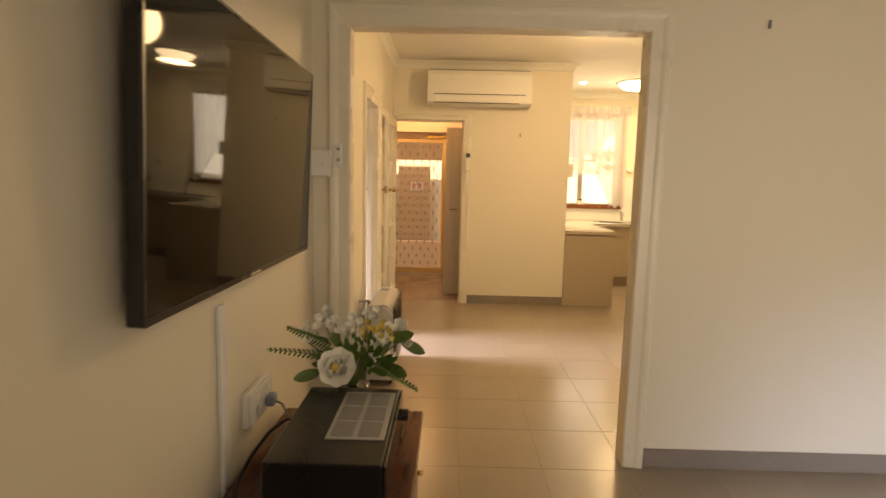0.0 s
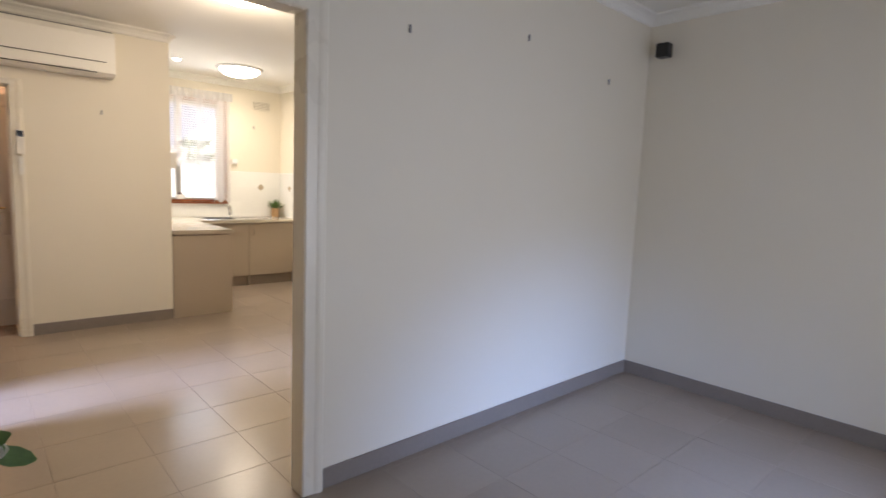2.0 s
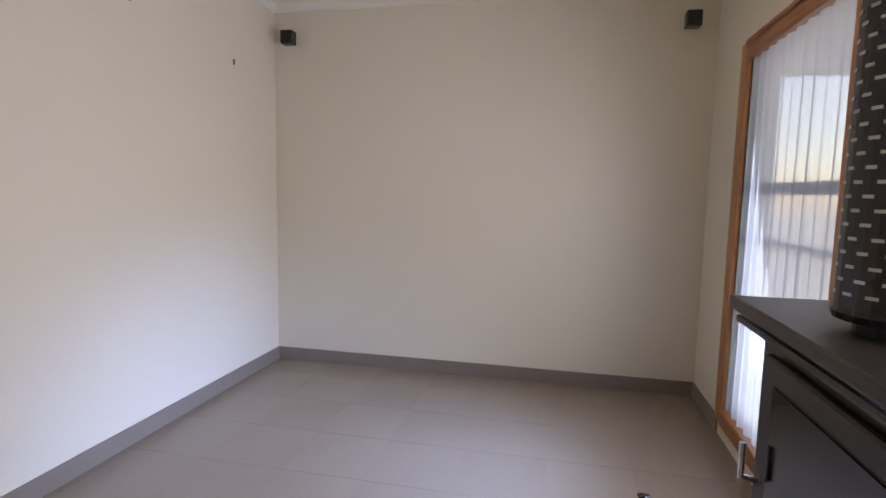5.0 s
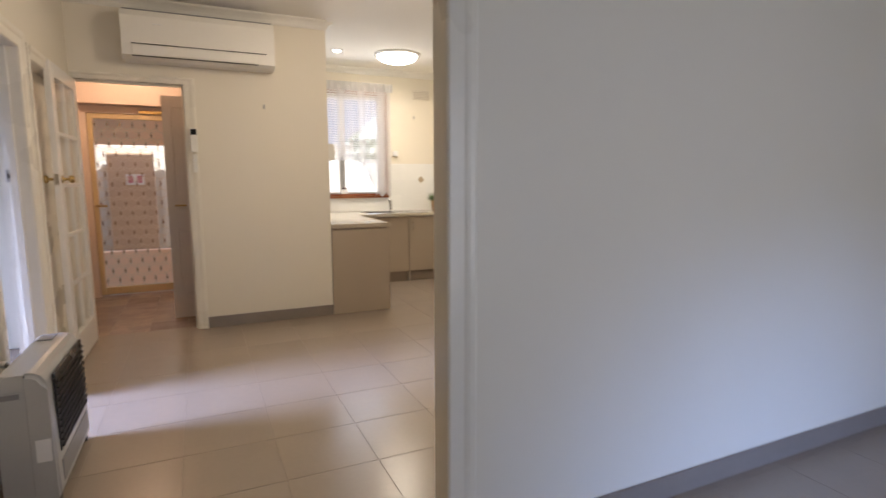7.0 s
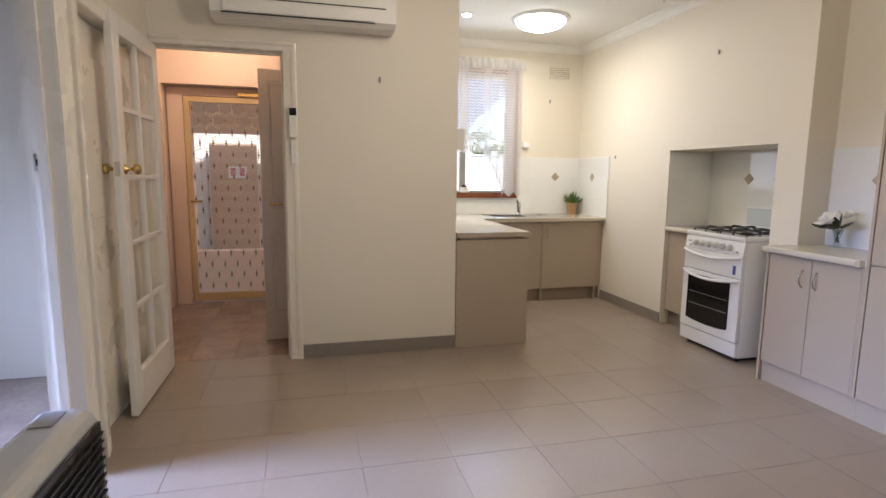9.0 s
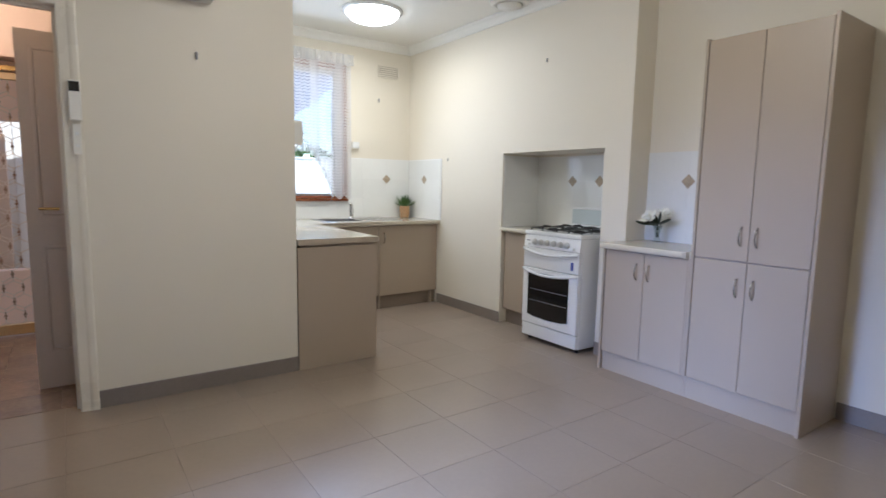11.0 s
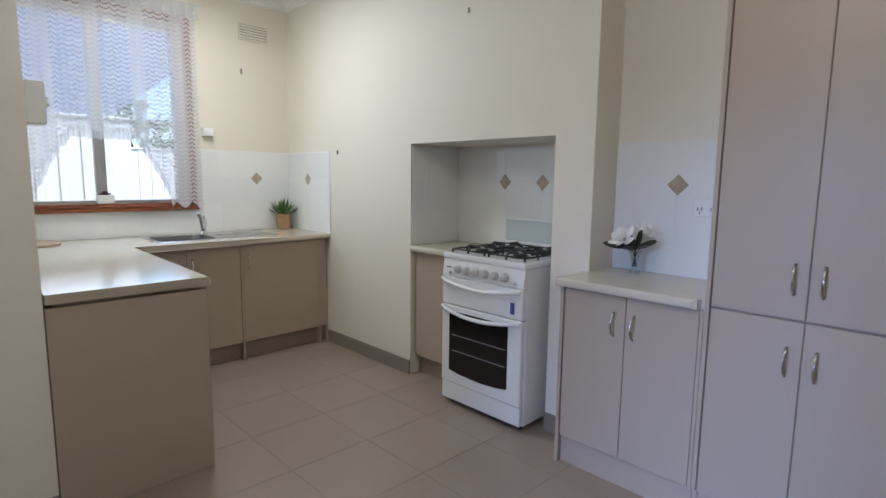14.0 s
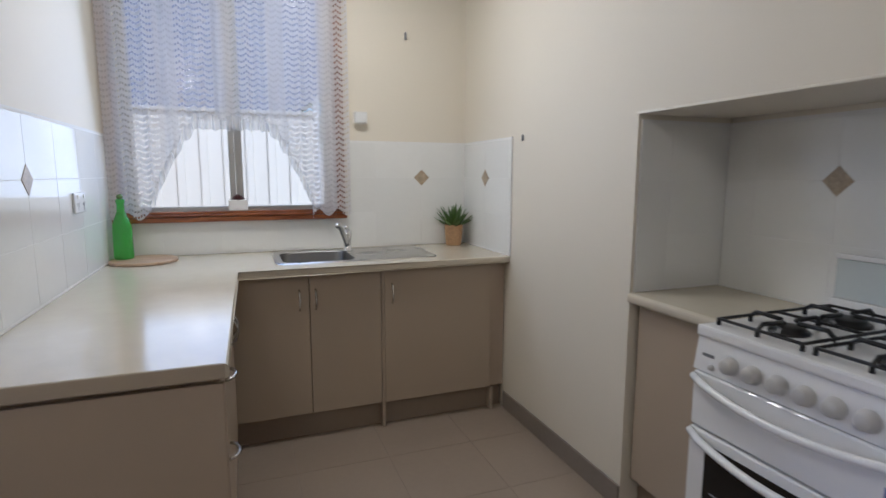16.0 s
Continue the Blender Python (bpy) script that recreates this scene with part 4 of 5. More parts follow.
part("volume_knob", lathe([(0.02, 0), (0.02, 0.022), (0.016, 0.025)], (0.992, 2.30, 0.60), 18, "x"), M_BLACKP, rec)
gr = part("vent_grille", B(((0.806, 2.0, 0.6605), (0.970, 2.328, 0.664)), bevel=0.001), M_SILVER, rec, "silver mesh vent")
for k in range(3):
    for j in range(2):
        part("mesh_panel", B(((0.818 + j * 0.076, 2.013 + k * 0.104, 0.6642), (0.880 + j * 0.076, 2.105 + k * 0.104, 0.6655))), M_GREY, gr)
for x in (0.70, 0.95):
    for y in (1.92, 2.32):
        part("foot", lathe([(0.018, 0), (0.018, 0.015)], (x, y, 0.50), 10), M_BLACKP, rec)

# ---- gas space heater ----
ht = thing("gas_space_heater", (0.65, 4.4, 0), "silver portable gas space heater with a black front grille", "heater")
HX0, HX1, HY0, HY1, HZ = 0.605, 0.785, 4.05, 4.68, 0.555
MX = HX0 + 0.098
rear = [(HX0, 0.04), (MX, 0.04), (MX, HZ - 0.003), (HX0 + 0.03, HZ - 0.003), (HX0 + 0.008, HZ - 0.012), (HX0, HZ - 0.034)]
front = [(MX + 0.002, 0.04), (HX1 - 0.006, 0.04), (HX1, 0.055), (HX1 - 0.010, HZ - 0.070), (HX1 - 0.016, HZ - 0.040), (HX1 - 0.030, HZ - 0.016), (HX1 - 0.050, HZ - 0.004), (HX1 - 0.070, HZ), (MX + 0.002, HZ)]
for nm, pr, r in (("rear_case", rear, 0.008), ("front_cover", front, 0.016)):
    bm = prism(pr, HY0 + (0.004 if nm == "rear_case" else 0), HY1, "y")
    bmesh.ops.bevel(bm, geom=[e for e in bm.edges if abs(e.verts[0].co.y - e.verts[1].co.y) < 1e-5 and min(e.verts[0].co.z, e.verts[1].co.z) > 0.05 and abs(e.verts[0].co.x - MX) > 0.004], offset=r, segments=3, affect="EDGES")
    part(nm, bm, M_SILVER, ht)
part("side_seam", B(((MX - 0.001, HY0 + 0.006, 0.045), (MX + 0.003, HY1 - 0.006, HZ - 0.006))), M_BLACKP, ht)
grl = part("front_grille", B(((HX1 - 0.008, HY0 + 0.075, 0.20), (HX1 + 0.001, HY1 - 0.04, 0.52))), M_BLACKP, ht, "black recessed grille")
for k in range(11):
    z = 0.215 + k * 0.027
    part("louvre", B(((HX1 + 0.0015, HY0 + 0.08, z), (HX1 + 0.010, HY1 - 0.045, z + 0.006))), M_BLACK, grl)
part("lower_panel", B(((HX1 - 0.004, HY0 + 0.07, 0.075), (HX1 + 0.002, HY1 - 0.04, 0.165))), M_GREY, ht)
part("top_vent", B(((HX0 + 0.03, HY1 - 0.13, HZ - 0.002), (HX0 + 0.090, HY1 - 0.03, HZ + 0.002))), M_GREY, ht)
part("side_grip", B(((HX0 + 0.020, HY0 + 0.001, 0.462), (HX0 + 0.080, HY0 + 0.0035, 0.482))), M_GREY, ht)
part("grip_rim", B(((HX0 + 0.014, HY0, 0.483), (HX0 + 0.086, HY0 + 0.0035, 0.489)), ((HX0 + 0.014, HY0, 0.455), (HX0 + 0.086, HY0 + 0.0035, 0.461)), bevel=0.001), M_SILVER, ht)
part("rating_label", B(((HX0 + 0.115, HY0 - 0.0015, 0.20), (HX0 + 0.165, HY0 + 0.004, 0.29))), M_ENAMEL, ht)
for x in (HX0 + 0.03, HX1 - 0.02):
    for y in (HY0 + 0.05, HY1 - 0.03):
        part("castor", lathe([(0.02, -0.009), (0.02, 0.009)], (x, y, 0.02), 12, "x"), M_BLACK, ht)

# ---- wood heater in the lounge ----
wh = thing("wood_heater", (2.2, 0.35, 0), "dark brown steel wood heater with glass door and stepped top", "heater")
part("mantle", B(((1.60, 0.14, 1.01), (2.70, 0.52, 1.045)), ((1.62, 0.15, 0.975), (2.68, 0.505, 0.995)), bevel=0.008, segs=2), M_DARKBR, wh)
part("firebox", B(((1.70, 0.16, 0.24), (2.60, 0.455, 0.975)), bevel=0.004), M_DARKBR, wh)
d = part("door", B(((1.78, 0.456, 0.36), (2.52, 0.48, 0.93)), bevel=0.006), M_DARKBR, wh)
part("door_glass", B(((1.86, 0.481, 0.43), (2.44, 0.486, 0.87))), M_BLACKG, d, "dark sooty glass")
part("handle", tube([(2.50, 0.482, 0.60), (2.50, 0.52, 0.61), (2.50, 0.52, 0.70)], 0.009), M_CHROME, d)
for x in (1.74, 2.52):
    for y in (0.2, 0.40):
        part("leg", B(((x, y, 0), (x + 0.04, y + 0.04, 0.24)), bevel=0.004), M_DARKBR, wh)
fl = thing("flue_pipe", (2.3, 0.32, 1.045), "black flue pipe inside a perforated steel guard", "flue")
part("pipe", lathe([(0.075, 1.046), (0.075, CEIL - 0.01)], (2.30, 0.32, 0), 20), M_BLACK, fl)
bm = bmesh.new()
for k in range(58):
    z = 1.10 + k * 0.027
    box(bm, (2.19, 0.21, z), (2.41, 0.43, z + 0.012))
gd = part("guard", lathe([(0.112, 1.075), (0.116, 1.09), (0.112, 1.10), (0.112, CEIL - 0.02)], (2.30, 0.32, 0), 28), M_BLACKP, fl, "black perforated guard")
bm.free()
bm = bmesh.new()
for k in range(54):
    for j in range(14):
        a = 2 * math.pi * (j + 0.5 * (k % 2)) / 14
        c, s = math.cos(a), math.sin(a)
        z = 1.13 + k * 0.028
        p = Vector((2.30 + 0.1125 * c, 0.32 + 0.1125 * s, z))
        t = Vector((-s, c, 0)) * 0.011
        u = Vector((0, 0, 0.0035))
        bm.faces.new([bm.verts.new(p + q) for q in (t + u, -t + u, -t - u, t - u)])
sl = part("slots", bm, M_SILVER, gd, "pale slots of the guard", kind="stuff")

# ---- doors ----


def glazed_leaf():
    ob = thing("french_door", (0.525, 6.60, 0), "open white glazed door with twelve small panes and brass knobs", "door", turn=-90.5)
    w, h, t = 0.765, 2.035, 0.036
    rows = [(0.24, 0.60), (0.63, 0.96), (0.99, 1.27), (1.30, 1.60), (1.63, 1.92)]
    bs = [((0, -t / 2, 0.012), (0.095, t / 2, h)), ((w - 0.095, -t / 2, 0.012), (w, t / 2, h)), ((0.095, -t / 2, 0.012), (w - 0.095, t / 2, 0.22)), ((0.095, -t / 2, h - 0.095), (w - 0.095, t / 2, h))]
    part("stile_and_rail", B(*bs, bevel=0.003), M_DOORW, ob)
    part("glazing_bar", B(((w / 2 - 0.012, -0.012, 0.22), (w / 2 + 0.012, 0.012, h - 0.095)), *[((0.095, -0.0115, z), (w - 0.095, 0.0115, z + 0.024)) for z in (0.556, 0.895, 1.232, 1.572)], bevel=0.002), M_DOORW, ob)
    zs = [0.22, 0.556, 0.895, 1.232, 1.572, h - 0.095]
    for k in range(5):
        z0 = zs[k] + (0.024 if k else 0)
        for x0, x1 in ((0.095, w / 2 - 0.012), (w / 2 + 0.012, w - 0.095)):
            g = part("pane", B(((x0 + 0.001, -0.002, z0 + 0.001), (x1 - 0.001, 0.002, zs[k + 1] - 0.001))), M_DGLASS, ob)
            g.visible_shadow = False
    for s in (1, -1):
        part("door_knob", lathe([(0.026, 0), (0.026, 0.004 * s), (0.01, 0.008 * s), (0.009, 0.035 * s), (0.024, 0.042 * s), (0.027, 0.055 * s), (0.018, 0.068 * s), (0.002, 0.07 * s)], (w - 0.055, s * t / 2, 1.285), 18, "y"), M_BRASS, ob, "brass knob", smooth=True)
    part("latch_plate", B(((w + 0.0005, -0.012, 1.25), (w + 0.003, 0.012, 1.32))), M_CHROME, ob)
    return ob


glazed_leaf()
cd = thing("cupboard_door", (0.44, 6.1, 0), "closed cream painted panel door behind the open glazed door", "door")
part("leaf", B(((0.405, 5.515, 0.01), (0.435, 6.425, 1.962)), bevel=0.002), M_TRIM, cd)
for z0, z1 in ((0.2, 0.9), (1.05, 1.8)):
    part("raised_panel", B(((0.4352, 5.61, z0), (0.442, 6.33, z1)), bevel=0.003), M_TRIM, cd)
hd = thing("hall_door", (1.52, 7.07, 0), "open taupe painted panelled hall door", "door")
part("leaf", B(((1.088, 7.05, 0.01), (1.88, 7.088, 2.015)), bevel=0.002), M_HALLDOOR, hd)
for z0, z1 in ((0.24, 0.82), (1.015, 1.91)):
    part("raised_panel", B(((1.165, 7.040, z0), (1.80, 7.0495, z1)), bevel=0.007), M_HALLDOOR, hd)
    part("panel_moulding", B(((1.145, 7.044, z0 - 0.02), (1.163, 7.0495, z1 + 0.02)), ((1.802, 7.044, z0 - 0.02), (1.82, 7.0495, z1 + 0.02)), ((1.1635, 7.044, z0 - 0.02), (1.8015, 7.0495, z0 - 0.003)), ((1.1635, 7.044, z1 + 0.003), (1.8015, 7.0495, z1 + 0.02)), bevel=0.002), M_HALLDOOR, hd)
part("handle", tube([(1.15, 7.045, 1.05), (1.15, 7.0, 1.05), (1.24, 6.995, 1.05)], 0.008), M_BRASS, hd)
sd = thing("security_door", (0.68, 8.47, 0), "amber framed security screen door with a cast diamond grille", "door")
FX0, FX1 = 0.31, 1.08
part("door_frame", B(((FX0, 8.45, 0.02), (FX0 + 0.05, 8.49, 1.985)), ((FX1 - 0.05, 8.45, 0.02), (FX1, 8.49, 1.985)), ((FX0 + 0.05, 8.45, 0.02), (FX1 - 0.05, 8.49, 0.10)), ((FX0 + 0.05, 8.45, 1.93), (FX1 - 0.05, 8.49, 1.985)), bevel=0.004), M_AMBER, sd)
part("jamb", B(((0.17, 8.44, 0), (FX0 - 0.003, 8.51, 2.06)), ((FX1 + 0.003, 8.44, 0), (1.14, 8.51, 2.06)), ((FX0 - 0.003, 8.44, 1.99), (FX1 + 0.003, 8.51, 2.06))), M_HALLW, sd)
bars, knots = bmesh.new(), bmesh.new()
pitch, step = 0.0585, 0.213
for i in range(11):
    for k in range(10):
        x, z = FX0 + 0.068 + i * pitch, 0.17 + k * step + (step / 2 if i % 2 else 0)
        if z > 1.90 or x > FX1 - 0.05:
            continue
        box(knots, (x - 0.0042, 8.461, z - 0.030), (x + 0.0042, 8.469, z + 0.030))
        box(knots, (x - 0.010, 8.459, z - 0.009), (x + 0.010, 8.471, z + 0.009), 0.003)
        tube([(x, 8.466, z - 0.052), (x, 8.466, z + 0.052)], 0.0030, bars, 4)
        for s in (1, -1):
            x2 = x + s * pitch
            if FX0 + 0.04 < x2 < FX1 - 0.04:
                for q in (1, -1):
                    tube([(x, 8.466, z + q * 0.052), (x2, 8.466, z + q * (step / 2 - 0.022))], 0.0028, bars, 4)
part("grille", bars, M_GRILLE, sd, "cream cast diamond grille")
part("grille_knots", knots, M_AMBER2, sd, "bronze coloured knots of the grille", kind="stuff")
part("handle", B(((FX0 + 0.02, 8.435, 0.99), (FX0 + 0.13, 8.448, 1.01))), M_BRASS, sd)
part("closer", B(((0.80, 8.42, 1.995), (1.1, 8.445, 2.025))), M_BRASS, sd)
hc = thing("hall_cabinet", (0.12, 7.7, 0), "low white hall cabinet with a dark top", "cabinet")
part("body", B(((0.003, 7.45, 0.0), (0.12, 8.15, 0.78)), bevel=0.003), M_DOORW, hc)
part("top", B(((0.003, 7.43, 0.782), (0.13, 8.17, 0.81)), bevel=0.003), M_DARKBR, hc)

# ---- outside ----


def ribbed_fence(name, x0, x1, y, top, label):
    ob = structure(name, B(((x0, y, -0.15), (x1, y + 0.02, top - 0.02))), M_FENCE, label)
    rib = B(((-0.035, -0.010, -0.15), (0.035, -0.002, top - 0.03)), bevel=0.0075)
    first = part("rib", rib, M_FENCE, ob)
    n = int((x1 - x0) / 0.19)
    first.location.x, first.location.y = x0 + 0.1, y
    for k in range(1, n):
        o = new("rib", first.data)
        o.parent, o.location = ob, (x0 + 0.1 + k * 0.19, y, 0)
    part("capping", B(((x0, y - 0.03, top - 0.03), (x1, y + 0.05, top)), bevel=0.005), M_FENCE, ob)
    return ob


ribbed_fence("fence", -1.5, 3.75, 10.5, 1.86, "white ribbed steel boundary fence")
ribbed_fence("fence", 3.0, 9.0, 14.2, 1.74, "white ribbed steel fence further back")
shed = structure("patio_roof_slab", prism([(-1.5, 1.87), (3.6, 1.87), (4.46, 2.56), (4.46, 4.2), (-1.5, 4.2)], 10.72, 10.9, "y"), M_ROOF_SHADED, "upright slab coloured as the shaded blue grey patio roof behind the fence")
rng = random.Random(5)
bm = bmesh.new()
for k in range(900):
    c = Vector((rng.uniform(3.2, 8.6), rng.uniform(14.7, 16.5), 0))
    c.z = 1.3 + rng.random() * (1.0 + 0.5 * math.sin(c.x * 1.7))
    a, b = Vector((rng.uniform(-1, 1), rng.uniform(-1, 1), rng.uniform(-1, 1))).normalized() * 0.13, Vector((rng.uniform(-1, 1), rng.uniform(-1, 1), rng.uniform(-1, 1))).normalized() * 0.09
    bm.faces.new([bm.verts.new(c + v) for v in (a, b, -a, -b)])
shrub = thing("shrub_row", (6, 15.5, 0), "green leafy shrubs above the back fence", "shrub")
part("crown", bm, M_BUSH, shrub, kind="stuff")
part("trunk", tube([(5, 15.5, -0.15), (5, 15.5, 1.6)], 0.06), M_POT, shrub)
post = thing("veranda_post", (3.72, 11.5, 0), "slim white veranda post", "post")
part("post", B(((3.96, 12.3, -0.15), (4.03, 12.37, 2.4)), bevel=0.004), M_ENAMEL, post)
# Slab added out of view to keep the sun off the porch wall.
structure("porch_sun_blocker", B(((-1.2, 8.60, 2.601), (2.2, 9.62, 2.68))), M_TRIM, "pale unseen slab added over the porch to block the sun")
porch = structure("porch_wall", B(((-1.2, 9.6, -0.15), (2.2, 9.75, 0.36)), ((-1.2, 9.6, 1.73), (2.2, 9.75, 2.6)), ((-1.2, 9.6, 0.36), (0.15, 9.75, 1.73)), ((1.0, 9.6, 0.36), (2.2, 9.75, 1.73)), bevel=0.004), M_PORCH, "pinkish cream porch wall, warmed for bounced sun, with an opening beyond the security door")
structure("porch_panel", B(((0.21, 10.36, -0.15), (0.79, 10.40, 1.66)), bevel=0.004), M_TAN, "tan panel standing behind the porch opening")
sign = thing("paper_notice", (0.58, 10.35, 1.3), "small white paper notice with pink and blue bars", "notice")
part("sheet", B(((0.43, 10.35, 1.21), (0.66, 10.358, 1.36))), M_ENAMEL, sign)
part("printed_bars", B(((0.46, 10.345, 1.24), (0.52, 10.3495, 1.34)), ((0.57, 10.345, 1.24), (0.63, 10.3495, 1.34))), mat("pink_print", (0.55, 0.22, 0.26), 0.6), sign)

# ---- small fittings ----


def plate(name, lo, hi, label, m=None, bevel=0.003):
    ob = thing(name, [(a + b) / 2 for a, b in zip(lo, hi)], label, name.replace("_", " "))
    part("plate", B((lo, hi), bevel=bevel), m or M_PLASTIC, ob)
    return ob


for x, z in ((2.54, 2.098), (3.39, 2.235), (4.245, 2.128)):
    plate("wall_hook", (x - 0.006, OW0 - 0.012, z - 0.018), (x + 0.006, OW0 - 0.001, z + 0.018), "small dark picture hook on the lounge wall", M_GREY)
for x, y, z in ((1.905, HW0, 1.904), (4.013, KW, 2.087)):
    plate("wall_hook", (x - 0.006, y - 0.014, z - 0.02), (x + 0.006, y - 0.001, z + 0.02), "small bronze picture hook on a cream wall", M_GREY)
for y, z in ((6.375, 2.197), (7.68, 1.47)):
    plate("wall_hook", (CH - 0.012, y - 0.005, z - 0.015), (CH - 0.001, y + 0.005, z + 0.015), "small bronze picture hook on the chimney wall", M_GREY)
sn = plate("alarm_sensor", (3.695, KW - 0.035, 1.575), (3.775, KW - 0.001, 1.645), "small white box on the wall beside the kitchen window", bevel=0.006)
part("cover", B(((3.700, KW - 0.040, 1.580), (3.770, KW - 0.0355, 1.640)), bevel=0.003), M_ENAMEL, sn)
ib = plate("thermostat", (KX + 0.001, 6.63, 1.455), (KX + 0.062, 6.74, 1.605), "cream wall thermostat box at the wall's end", bevel=0.006)
part("dial", lathe([(0.018, 0), (0.018, 0.014)], (KX + 0.063, 6.685, 1.54), 16, "x"), M_PLASTIC, ib)


def gpo(axis, face, out, u0, u1, z0, z1, label):
    """A double power point with two rockers and slots."""
    def bx(a, b, za, zb, d0, d1):
        d0, d1 = face + out * d0, face + out * d1
        return ((d0, a, za), (d1, b, zb)) if axis == "x" else ((a, d0, za), (b, d1, zb))
    lo, hi = bx(u0, u1, z0, z1, 0.001, 0.010)
    ob = thing("power_point", [(a + b) / 2 for a, b in zip(lo, hi)], label, "power point", "power points")
    part("plate", B((lo, hi), bevel=0.002), M_ENAMEL, ob)
    w, h = u1 - u0, z1 - z0
    for k in (0.25, 0.75):
        c = u0 + w * k
        part("rocker", B(bx(c - 0.008, c + 0.008, z1 - h * 0.3, z1 - h * 0.12, 0.0105, 0.014)), M_PLASTIC, ob)
        part("socket_slots", B(bx(c - 0.010, c - 0.006, z0 + h * 0.3, z0 + h * 0.5, 0.0102, 0.0108), bx(c + 0.006, c + 0.010, z0 + h * 0.3, z0 + h * 0.5, 0.0102, 0.0108), bx(c - 0.0015, c + 0.0015, z0 + h * 0.12, z0 + h * 0.28, 0.0102, 0.0108)), M_BLACKP, ob)
    return ob


gpo("x", KX + 0.009, 1, 7.74, 7.90, 1.135, 1.215, "white double power point on the tiled kitchen wall")
gpo("x", DE - 0.009, -1, 5.085, 5.195, 1.135, 1.215, "white double power point above the side worktop")
gpo("x", LW + 0.022, 1, 2.20, 2.39, 0.59, 0.695, "white power point block behind the receiver")
sb = bpy.data.objects["power_point.002"]
part("surface_block", B(((LW + 0.001, 2.195, 0.585), (LW + 0.022, 2.395, 0.70)), bevel=0.003), M_PLASTIC, sb)
pl = thing("power_plug", (0.56, 2.40, 0.64), "grey blue plug pushed into the wall socket", "plug")
part("plug_body", B(((LW + 0.034, 2.31, 0.61), (LW + 0.065, 2.35, 0.65)), bevel=0.006), mat("plug_grey_blue", (0.22, 0.27, 0.34), 0.5), pl)
part("cord", tube([(0.56, 2.33, 0.625), (0.585, 2.33, 0.615), (0.60, 2.34, 0.57), (0.60, 2.36, 0.52), (0.60, 2.42, 0.505)], 0.0035), M_GREY, pl, smooth=True)
cb = thing("power_cable", (0.6, 2.2, 0.5), "black cable looping from the receiver to the cabinet top", "cable")
part("cord", tube([(0.672, 2.20, 0.62), (0.64, 2.19, 0.625), (0.60, 2.15, 0.60), (0.57, 2.09, 0.56), (0.555, 2.03, 0.52), (0.56, 1.98, 0.504), (0.60, 1.92, 0.504)], 0.005), M_BLACKP, cb, smooth=True)
dm = plate("dimmer_switch", (0.502, OW0 - 0.05, 1.385), (0.592, OW0 - 0.021, 1.505), "white boxed light dimmer switch", M_ENAMEL, bevel=0.005)
part("knob", lathe([(0.015, 0), (0.013, -0.012)], (0.547, OW0 - 0.051, 1.445), 14, "y"), M_PLASTIC, dm)
ls = plate("light_switch", (0.612, OW0 - 0.036, 1.43), (0.640, OW0 - 0.0285, 1.535), "narrow white switch on the door trim", M_ENAMEL, bevel=0.002)
for z in (1.455, 1.505):
    part("rocker", B(((0.619, OW0 - 0.041, z), (0.633, OW0 - 0.0365, z + 0.012))), M_GREY, ls)
rm = plate("remote_control", (1.308, HW0 - 0.05, 1.505), (1.362, HW0 - 0.029, 1.70), "white air conditioner remote in its wall holder", bevel=0.005)
part("display", B(((1.313, HW0 - 0.0525, 1.645), (1.357, HW0 - 0.0505, 1.692))), M_BLACKG, rm)
s2 = plate("light_switch", (1.318, HW0 - 0.037, 1.34), (1.354, HW0 - 0.0285, 1.488), "narrow white double switch under the remote", bevel=0.002)
for z in (1.375, 1.435):
    part("rocker", B(((1.328, HW0 - 0.041, z), (1.344, HW0 - 0.0375, z + 0.014))), M_ENAMEL, s2)
plate("light_switch", (0.012, 8.285, 1.27), (0.06, 8.298, 1.34), "small white switch in the hall")
plate("cable_duct", (LW + 0.001, 2.03, 0.30), (LW + 0.014, 2.07, 1.02), "white plastic cable duct below the television", M_ENAMEL, 0.002)
st = plate("strike_plate", (0.40, 5.2845, 1.27), (0.43, 5.2868, 1.335), "steel strike plate in the bedroom door frame", M_STEEL, 0.0)
part("hole", B(((0.408, 5.2835, 1.29), (0.422, 5.2844, 1.315))), M_BLACKP, st)
hs = gpo("x", LW + 0.001, 1, 4.12, 4.25, 0.25, 0.36, "white power point near the gas heater")
pg = thing("heater_plug", (0.53, 4.2, 0.3), "white plug block with a grey cord beside the heater", "plug")
part("plug_body", B(((LW + 0.016, 4.15, 0.27), (LW + 0.06, 4.23, 0.35)), bevel=0.006), M_PLASTIC, pg)
part("cord", tube([(0.555, 4.2, 0.29), (0.575, 4.22, 0.27), (0.585, 4.26, 0.2), (0.59, 4.3, 0.1)], 0.004), M_GREY, pg, smooth=True)
gb = thing("gas_bayonet", (0.52, 4.40, 0.5), "chrome gas bayonet with a black hose to the heater", "gas fitting")
part("valve", lathe([(0.024, 0), (0.024, 0.004), (0.012, 0.008), (0.012, 0.035), (0.015, 0.038), (0.015, 0.06)], (LW + 0.002, 4.40, 0.505), 16, "x"), M_STEEL, gb, smooth=True)
part("hose", tube([(0.56, 4.40, 0.505), (0.575, 4.37, 0.50), (0.58, 4.30, 0.44), (0.582, 4.22, 0.34), (0.585, 4.16, 0.22), (0.59, 4.15, 0.10)], 0.011), M_BLACKP, gb, smooth=True)
